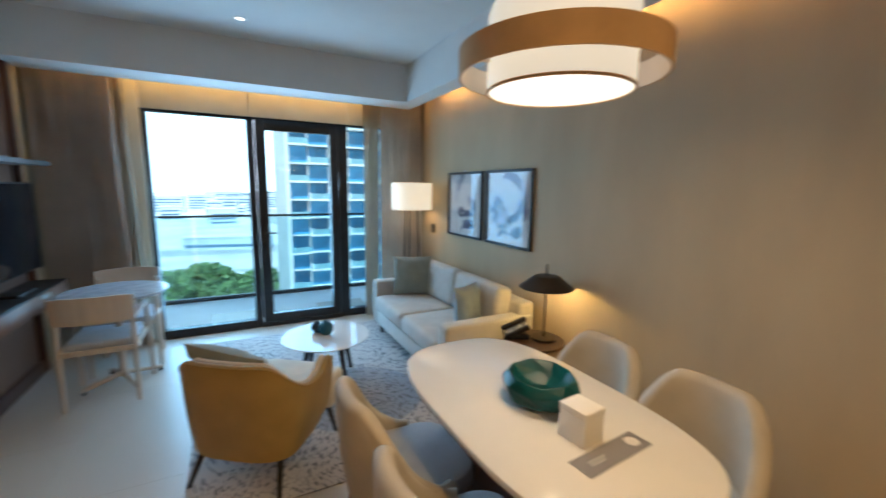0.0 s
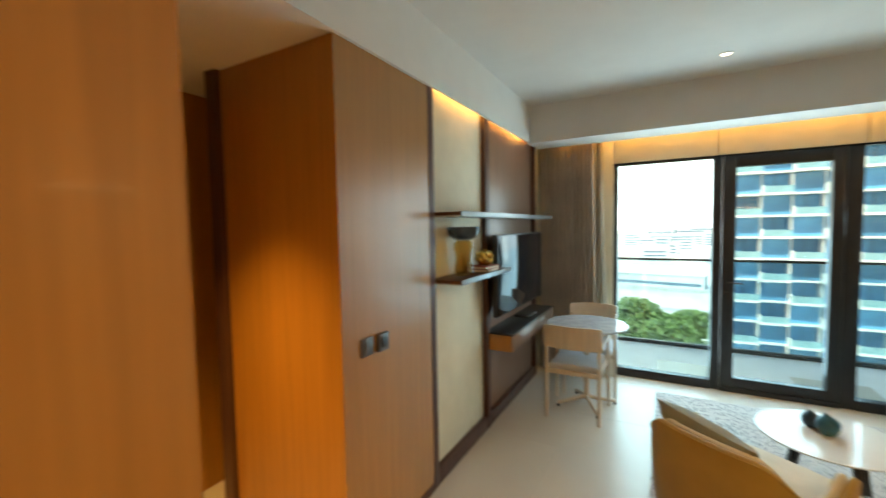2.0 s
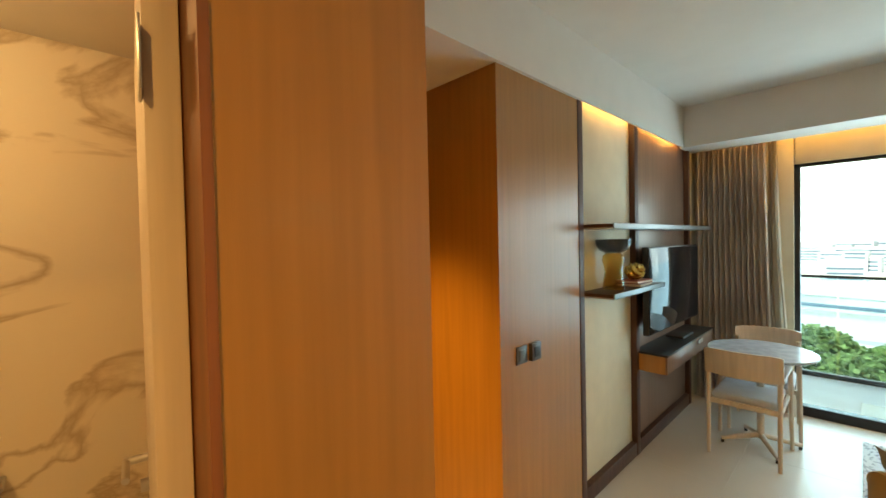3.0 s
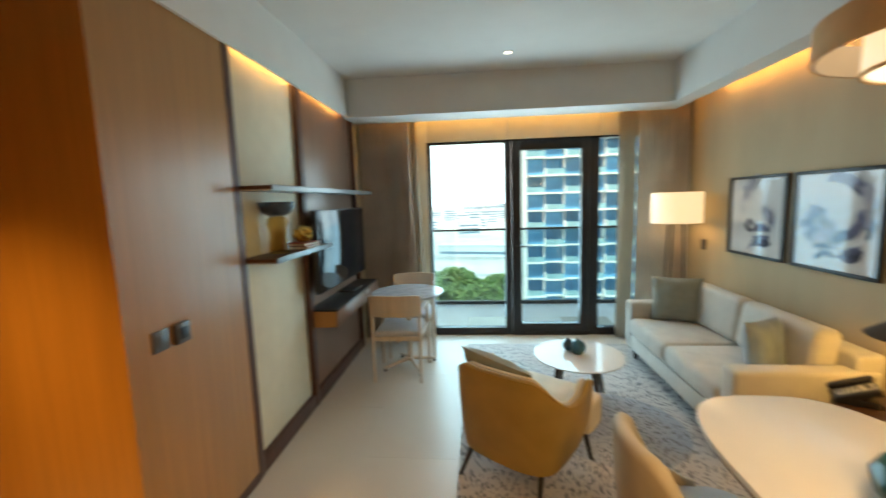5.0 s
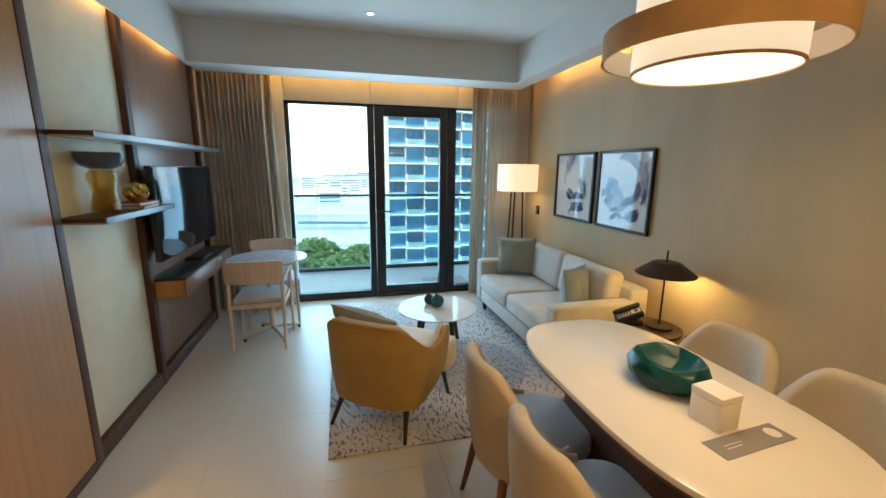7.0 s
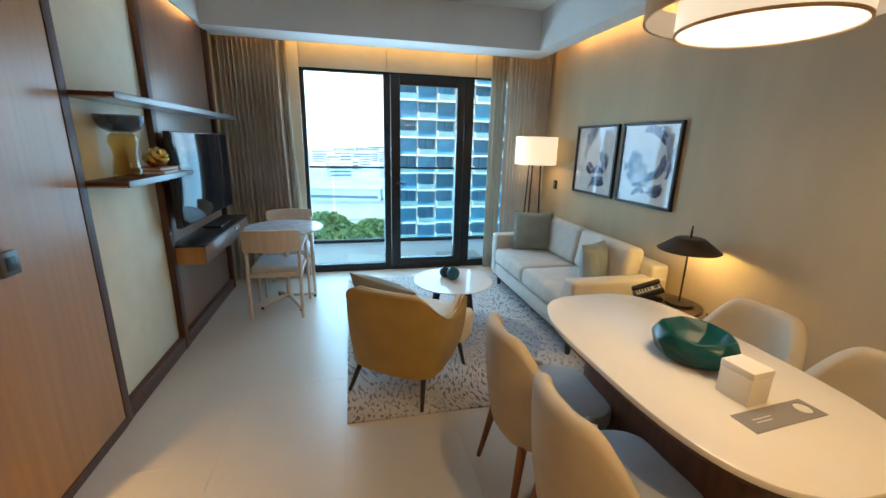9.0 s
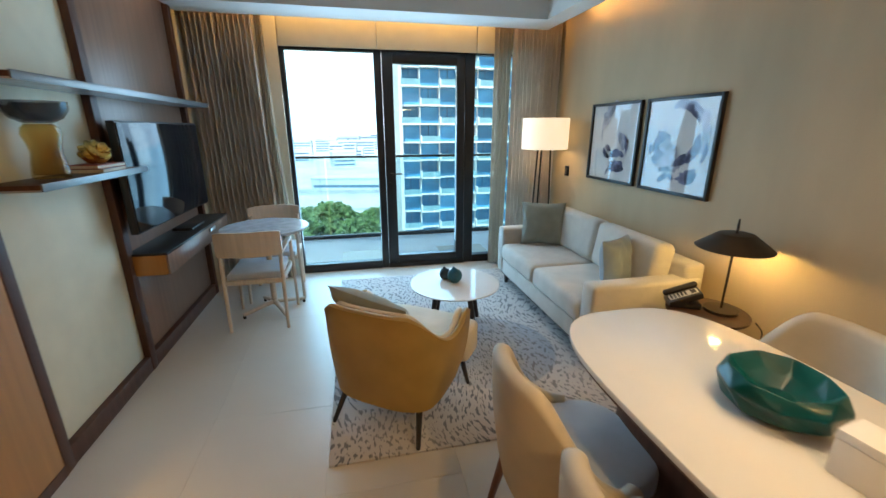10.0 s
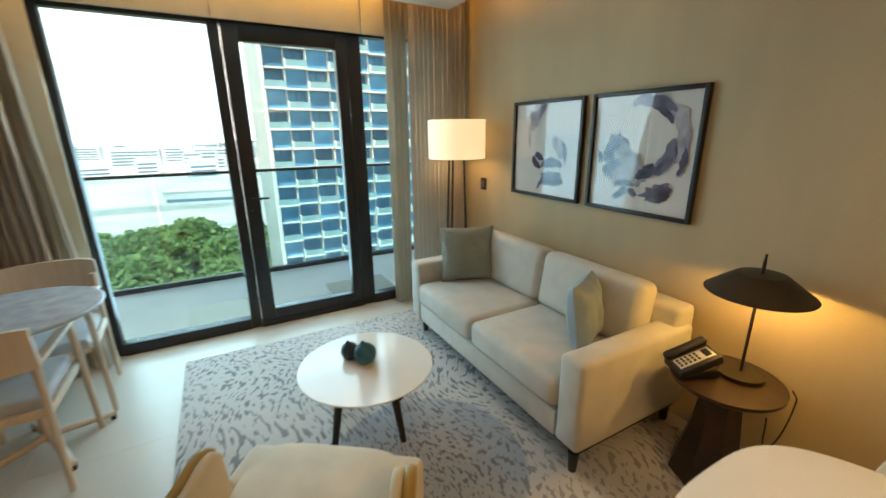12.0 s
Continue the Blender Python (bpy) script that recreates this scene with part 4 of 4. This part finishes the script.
picture(2.765, 3.41, 1.04, 1.685, [(0.06, 0.62, 0.30, -35, 70, 0.11, 1), (0.04, 0.62, 0.30, 40, 118, 0.10, 0), (0.05, 0.61, 0.25, 30, 75, 0.05, 2), (0.02, 0.58, 0.26, -72, 10, 0.10, 0), (-0.02, 0.60, 0.29, -78, -30, 0.05, 2), (0.09, 0.50, 0.30, -30, 12, 0.05, 2), (-0.02, 0.70, 0.17, 150, 250, 0.012, 1), (-0.16, 0.30, 0.22, 20, 95, 0.06, 1), (-0.10, 0.10, 0.16, 55, 130, 0.05, 2)],
        [(-0.22, 0.52, 0.11, 0.14, -0.3, 0), (-0.20, 0.48, 0.09, 0.11, -0.5, 2), (-0.12, 0.40, 0.13, 0.16, 0.3, 1), (-0.24, 0.36, 0.09, 0.10, 0.2, 0), (-0.08, 0.31, 0.17, 0.08, 0.1, 1), (-0.38, 0.46, 0.022, 0.055, 0.1, 0), (0.08, 0.36, 0.10, 0.045, 0.5, 2), (-0.12, 0.17, 0.09, 0.035, 0.6, 2), (-0.02, 0.18, 0.05, 0.03, -0.6, 0), (0.20, 0.20, 0.13, 0.07, 0.35, 0), (0.24, 0.19, 0.07, 0.06, 0.6, 2)], "black framed abstract ink print with a sweeping arc")

# ---- dining table and what lies on it ----
dt = thing("dining_table", pose(1.427, 1.412, 0.0), "boat-shaped white dining table on a dark wood pedestal", "dining table")
bm = prism(superellipse(0.352, 0.622, 3.2, 96), 0.728, 0.75, 0.004)
part("tabletop", bm, M_white_top, dt)
part("table_edge", prism(superellipse(0.340, 0.610, 3.2, 96), 0.708, 0.7275, 0.003), M_dark, dt, "dark wood underside edge")
part("pedestal", prism(superellipse(0.17, 0.42, 4.0, 64), 0.02, 0.7075, 0.01), M_dark, dt, "dark walnut slab pedestal")
part("foot", prism(superellipse(0.23, 0.48, 4.0, 64), 0.0, 0.02, 0.004), M_dark, dt)

# faceted dish
bm = bmesh.new()
N = 9
rad = [0.140, 0.132, 0.145, 0.136, 0.142, 0.131, 0.141, 0.137, 0.133]
rings = []
for rr, zz, off in ((0.085, 0.0, 0.0), (0.92, 0.026, 0.30), (1.02, 0.072, 0.0), (0.86, 0.110, 0.30), (0.60, 0.070, 0.2), (0.30, 0.042, 0.3)):
    f = rr if rr > 0.1 else 0.62
    rings.append([bm.verts.new((rad[i] * f * math.cos(2 * math.pi * (i + off) / N), rad[i] * f * 1.06 * math.sin(2 * math.pi * (i + off) / N), zz + (0.008 * math.sin(i * 2.3) if 0.06 < zz else 0))) for i in range(N)])
for a, b in zip(rings, rings[1:]):
    for i in range(N):
        bm.faces.new((a[i], a[(i + 1) % N], b[i]))
        bm.faces.new((a[(i + 1) % N], b[(i + 1) % N], b[i]))
bm.faces.new(rings[0][::-1])
bm.faces.new(rings[-1])
bmesh.ops.recalc_face_normals(bm, faces=bm.faces)
bmesh.ops.bevel(bm, geom=bm.edges[:], offset=0.005, segments=3, affect="EDGES", profile=0.5)
solo("faceted_dish", bm, M_teal, "faceted teal glass dish on the dining table", "dish", pose(1.458, 1.388, 0.75, 0, 0, 15))
tb = thing("gift_box", pose(1.420, 1.157, 0.75, 0, 0, 6), "small closed white cardboard box on the table", "box")
part("body", B(-0.044, 0.044, -0.050, 0.050, 0, 0.088, 0.0015), M_paper, tb)
part("lid", B(-0.045, 0.045, -0.051, 0.051, 0.0885, 0.112, 0.0015), M_paper, tb)

# door hanger: a grey card with a round hole
card = thing("door_hanger", pose(1.446, 1.056, 0.7505, 0, 0, 5), "grey door hanger card with a round hole", "card")
bm = bmesh.new()
hole = [bm.verts.new((0.105 + 0.024 * math.cos(2 * math.pi * i / 24), 0.004 + 0.024 * math.sin(2 * math.pi * i / 24), 0.0012)) for i in range(24)]
rim = []
for i in range(24):
    c, s = math.cos(2 * math.pi * i / 24), math.sin(2 * math.pi * i / 24)
    k = min((0.0399 / abs(c)) if abs(c) > 1e-6 else 9, (0.0399 / abs(s)) if abs(s) > 1e-6 else 9)
    rim.append(bm.verts.new((0.105 + c * k, s * k, 0.0012)))
for i in range(24):
    j = (i + 1) % 24
    bm.faces.new((rim[i], rim[j], hole[j], hole[i]))
bm.faces.new([bm.verts.new(v) for v in ((-0.145, -0.0399, 0.0012), (0.0651, -0.0399, 0.0012), (0.0651, 0.0399, 0.0012), (-0.145, 0.0399, 0.0012))])
bmesh.ops.remove_doubles(bm, verts=bm.verts, dist=0.0003)
bmesh.ops.solidify(bm, geom=bm.faces[:], thickness=0.001)
part("sheet", bm, M_greycard, card)
for k, (x, y, l) in enumerate(((-0.10, 0.004, 0.072), (-0.10, -0.008, 0.06))):
    part("printed_line", B(x, x + l, y, y + 0.003, 0.00125, 0.0018), M_ink, card)
part("printed_emblem", B(0.045, 0.055, 0.0, 0.010, 0.00125, 0.0018), M_ink, card)

# ---- dining chairs ----
def dining_chair(m):
    ch = thing("dining_chair", m, "barrel-back dining chair, beige outside and grey seat, tapered wood legs", "dining chair", "chairs round the table")
    def path(a):
        g = a * radians(118)
        return (0.262 * math.copysign(abs(math.sin(g)) ** 0.9, g), -0.245 * math.copysign(abs(math.cos(g)) ** 0.9, math.cos(g)))
    def top(a):
        b = abs(a)
        s = min(1, max(0, (b - 0.22) / 0.72))
        s = s * s * (3 - 2 * s)
        return 0.80 - 0.315 * s
    part("backrest", shell(path, top, lambda a: 0.345, 0.060, 0.045), M_chairout, ch, "beige upholstered barrel shell")
    bm = prism([(x, y) for x, y in superellipse(0.212, 0.215, 3.0, 56, 0, 0.055)], 0.385, 0.475, 0.025)
    part("seat", bm, M_bluegrey, ch, "pale grey cloth seat")
    part("seat_base", prism(superellipse(0.20, 0.20, 3.2, 48, 0, 0.01), 0.34, 0.384), M_chairout, ch)
    for x, y, dx, dy in ((-0.15, -0.14, -0.05, -0.055), (0.15, -0.14, 0.05, -0.055), (-0.15, 0.17, -0.04, 0.04), (0.15, 0.17, 0.04, 0.04)):
        part("leg", T((x, y, 0.345), (x + dx, y + dy, 0.0), 0.020, 0.011), M_redwood, ch)
    return ch
dc = dining_chair(pose(1.02, 1.67, 0, 0, 0, -90))
for x, y, r in ((1.02, 1.20, -88), (1.91, 1.63, 90), (1.91, 1.13, 91)):
    copy_thing(dc, pose(x, y, 0, 0, 0, r))

# ---- small round table and two pale chairs ----
rt = thing("bistro_table", pose(-0.345, 4.05, 0), "small round grey-topped table on a pale cross base", "table")
part("tabletop", lathe([(0.0, 0.712), (0.325, 0.712), (0.333, 0.720), (0.333, 0.728), (0.329, 0.732), (0.0, 0.732)], 64), M_greytop, rt)
part("column", T((0, 0, 0.06), (0, 0, 0.712), 0.024, 0.024, seg=16), M_blond, rt)
part("top_plate", lathe([(0.0, 0.70), (0.12, 0.70), (0.12, 0.7115), (0.0, 0.7115)], 24), M_blond, rt)
for a in (30, 120, 210, 300):
    c, s = math.cos(radians(a)), math.sin(radians(a))
    leg = part("foot_bar", T((0.0, 0.0, 0.085), (0.26 * c, 0.26 * s, 0.032), 0.020, 0.015), M_blond, rt)
    part("glide", T((0.25 * c, 0.25 * s, 0.0), (0.25 * c, 0.25 * s, 0.024), 0.012, 0.012), M_black, leg, "black glide")
def pale_chair(m):
    ch = thing("wooden_chair", m, "pale ash armchair with a curved backrest and cloth seat", "chair", "chairs at the small table")
    bm = bmesh.new()
    rows = []
    for i in range(17):
        u = 2 * i / 16 - 1
        y = -0.215 - 0.055 * (1 - u * u)
        rows.append([bm.verts.new((0.225 * u, y + d, z)) for d, z in ((0.0, 0.60), (-0.022, 0.60), (-0.030, 0.70), (-0.036, 0.785 - 0.012 * u ** 6), (-0.016, 0.785 - 0.012 * u ** 6), (-0.008, 0.70))])
    for a, b in zip(rows, rows[1:]):
        for k in range(6):
            bm.faces.new((a[k], b[k], b[(k + 1) % 6], a[(k + 1) % 6]))
    bm.faces.new(rows[0])
    bm.faces.new(rows[-1][::-1])
    bmesh.ops.recalc_face_normals(bm, faces=bm.faces)
    part("backrest", bm, M_blond, ch)
    for s in (-1, 1):
        part("back_leg", T((0.205 * s, -0.235, 0.0), (0.205 * s, -0.215, 0.70), 0.013, 0.016), M_blond, ch)
        part("front_leg", T((0.225 * s, 0.20, 0.0), (0.215 * s, 0.19, 0.60), 0.013, 0.016), M_blond, ch)
        part("armrest", B(0.205 * s - 0.018, 0.205 * s + 0.022, -0.21, 0.215, 0.60, 0.622, 0.006), M_blond, ch)
        part("side_rail", B(0.205 * s - 0.010, 0.205 * s + 0.010, -0.22, 0.19, 0.375, 0.41, 0.003), M_blond, ch)
    part("rear_rail", B(-0.20, 0.20, -0.235, -0.212, 0.375, 0.41, 0.003), M_blond, ch)
    part("front_rail", B(-0.20, 0.20, 0.178, 0.20, 0.375, 0.41, 0.003), M_blond, ch)
    part("seat", B(-0.192, 0.192, -0.208, 0.205, 0.395, 0.455, 0.024, 4), M_bluegrey, ch, "pale cloth seat cushion")
    return ch
pc = pale_chair(pose(-0.395, 3.925, 0, 0, 0, 0))
copy_thing(pc, pose(-0.37, 4.445, 0, 0, 0, 184))

# ---- balcony ----
structure("balcony_floor", B(-3.0, 4.5, YW + 0.12, 6.46, -0.2, -0.02), M_balfloor, "pale tiled balcony floor", "balcony")
# slab out of view, added to keep the sun off the balcony floor
structure("unseen_balcony_slab", B(-3.0, 4.5, YW + 0.12, 6.5, 2.75, 2.95), M_ceil, "unseen white slab added above the balcony to shade it", "ceiling")
rail = thing("balcony_railing", pose(0, 6.42, -0.02), "frameless glass balcony railing with a slim dark handrail", "railing")
for x0 in (-3.0, -1.5, 0.0, 1.5, 3.0):
    g = part("glass_panel", B(x0 + 0.01, x0 + 1.49, -0.006, 0.006, 0.03, 1.12), G_rail, rail)
    g.visible_shadow = False
part("handrail", B(-3.0, 4.5, -0.02, 0.02, 1.12, 1.15, 0.006), M_alu, rail)
part("base_channel", B(-3.0, 4.5, -0.03, 0.03, 0.0, 0.05, 0.004), M_alu, rail)

# ---- outdoors ----
GZ = -38.0
structure("ground", B(-3000, 3000, 6.6, 4200, GZ - 1, GZ), M_sand, "pale sandy city ground reaching the horizon", "ground")
for y0, y1, lab in ((262, 290, "wide pale asphalt highway"), (204, 212, "pale asphalt service road")):
    structure("road", B(-900, 900, y0, y1, GZ + 0.01, GZ + 0.06), M_road, lab, "road")
structure("ground_lawn", B(-120, 60, 60, 158, GZ + 0.005, GZ + 0.03), M_green, "green park lawn", "lawn")
structure("path_paving", B(-70, 20, 112, 116, GZ + 0.035, GZ + 0.07), M_sand, "pale paved park path", "path")

def tree(x, y, s, seed):
    rnd = random.Random(seed)
    t = thing("tree", pose(x, y, GZ), "broad green park tree with a dense uneven crown", "tree", "park trees")
    bm = T((0, 0, 0), (0.2, 0, 3.2 * s), 0.35 * s, 0.22 * s, seg=8)
    for k in range(5):
        a = k * 1.3 + seed
        tube(bm, (0.2, 0, 2.8 * s), (2.6 * s * math.cos(a), 2.6 * s * math.sin(a), 5.4 * s), 0.16 * s, 0.05 * s, seg=6)
    part("trunk", bm, M_bark, t)
    verts, faces = [], []
    for k in range(1500):
        th, u = rnd.uniform(0, 6.283), rnd.uniform(-0.35, 1)
        lump = 1 + 0.28 * noise.noise(Vector((2 * math.cos(th) + seed, 2 * math.sin(th), 2 * u)))
        r = s * 4.6 * lump * rnd.uniform(0.72, 1.03)
        w = math.sqrt(max(0, 1 - u * u))
        c = Vector((r * w * math.cos(th), r * w * math.sin(th), 4.8 * s + 0.62 * r * u))
        e = Vector((rnd.uniform(-1, 1), rnd.uniform(-1, 1), rnd.uniform(-0.4, 1))).normalized() * s * rnd.uniform(0.35, 0.65)
        f = e.cross(Vector((rnd.uniform(-1, 1), rnd.uniform(-1, 1), rnd.uniform(-1, 1)))).normalized() * s * rnd.uniform(0.3, 0.55)
        i = len(verts)
        verts += [c - e, c + f, c + e, c - f]
        faces.append((i, i + 1, i + 2, i + 3))
    me = bpy.data.meshes.new("crown")
    me.from_pydata(verts, [], faces)
    me.materials.append(M_leaf)
    ob = new("crown", me)
    ob.parent = t
    return t
rnd = random.Random(4)
trees = [tree(0, 0, s, k) for k, s in enumerate((1.6, 1.9, 1.35))]
spots = [(-46 + 9 * k + rnd.uniform(-2, 2), y0 + rnd.uniform(-5, 5)) for y0, n in ((147, 7), (132, 6), (100, 6), (88, 6)) for k in range(n)]
for k, (x, y) in enumerate(spots):
    m = pose(x, y, GZ, 0, 0, rnd.uniform(0, 360))
    if k < 3:
        trees[k].matrix_basis = m
    else:
        copy_thing(trees[k % 3], m)

structure("backdrop", B(-2500, 2500, 2400, 2402, GZ, 1500), mat("hazy_sky_backdrop", (0.7, 0.8, 0.9), 1.0, vary=0.01, emit=(0.88, 0.96, 1.0), power=1.15), "white hazy sky above the horizon", "sky")

# low city far off
for k in range(84):
    x, y = rnd.uniform(-420, 160), rnd.uniform(270, 900)
    w, d, h = rnd.uniform(14, 60), rnd.uniform(12, 30), rnd.uniform(5, 15) + (y - 270) * 0.022
    hb = thing("city_building", pose(x, y, GZ, 0, 0, rnd.uniform(-12, 12)), "low pale flat-roofed building in the hazy distance", "building", "far city buildings")
    part("wall", B(-w / 2, w / 2, -d / 2, d / 2, 0, h), M_far, hb)
    part("roof", B(-w / 2 - 0.4, w / 2 + 0.4, -d / 2 - 0.4, d / 2 + 0.4, h, h + 0.7), M_concrete, hb)
    for f in range(max(1, int(h / 4))):
        part("window_band", B(-w / 2 + 1.5, w / 2 - 1.5, -d / 2 - 0.12, -d / 2, 1.6 + 4 * f, 3.4 + 4 * f), M_farglass, hb)

# residential tower opposite
TX0, TY, FH, BW, NF, NB = 9.3, 80.0, 3.35, 3.75, 24, 12
tw = thing("apartment_tower", pose(TX0, TY, GZ), "tall white and blue glass apartment tower with staggered balconies", "building")
part("core", B(0.3, NB * BW, 1.6, 22, 0, NF * FH), M_concrete, tw)
part("side_wall", B(-0.35, 0.3, -1.4, 22, 0, NF * FH + 1), M_concrete, tw)
part("roof", B(-0.35, NB * BW + 0.3, -1.4, 22, NF * FH, NF * FH + 0.6), M_concrete, tw)
pane_me = mesh_of("pane", B(0.12, BW - 0.12, 0, 0.12, 0.32, FH - 0.05), M_bluepane)
mull_me = mesh_of("mullion", B(BW * 0.5 - 0.05, BW * 0.5 + 0.05, -0.08, 0, 0.32, FH - 0.05), M_alu)
bal_me = mesh_of("balcony_front", B(0.1, BW - 0.1, -0.08, 0, 0.35, 1.35), M_balglass)
slab_me = mesh_of("balcony_slab", B(0.0, BW, -1.5, 0.3, -0.02, 0.34), M_concrete)
fin_me = mesh_of("balcony_fin", B(-0.14, 0.14, -1.5, 0.3, -0.02, 1.5), M_concrete)
band_me = mesh_of("floor_band", B(0.0, BW, -0.3, 0.3, 0, 0.30), M_concrete)
pier_me = mesh_of("pier", B(-0.11, 0.11, -0.3, 0.3, 0.0, FH), M_concrete)
def piece(name, me, x, y, z):
    ob = new(name, me)
    ob.parent = tw
    ob.matrix_basis = Matrix.Translation((x, y, z))
for f in range(3, NF):
    for b in range(NB):
        z, x = f * FH, b * BW
        open_bay = (f + b) % 2 == 0
        piece("pane", pane_me, x, 1.4 if open_bay else 0.0, z)
        piece("floor_band", band_me, x, 0, z)
        piece("pier", pier_me, x, 0, z)
        if open_bay:
            piece("balcony_slab", slab_me, x, 0, z)
            piece("balcony_front", bal_me, x, -1.35, z)
            piece("balcony_fin", fin_me, x, 0, z)
            piece("mullion", mull_me, x, 1.4, z)
copy_thing(tw, pose(-76, 62, GZ, 0, 0, 40))

# ---- floor tiles ----
TWX, TWY, GAP = 0.595, 1.195, 0.0009
tile_me = mesh_of("tile", B(0, TWX - GAP, 0, TWY - GAP, -0.0039, 0.0, 0.0004, seg=1), M_tile)
for i in range(-6, 6):
    for j in range(-2, 6):
        x, y = 0.18 + i * TWX, -0.32 + j * TWY - (TWY / 2 if i % 2 else 0)
        if x + TWX < -3.3 or x > XR or y > YW + 0.1 or y + TWY < YB:
            continue
        ob = new("tile", tile_me)
        ob.parent = floor_ob
        ob.matrix_basis = Matrix.Translation((x, y, 0))
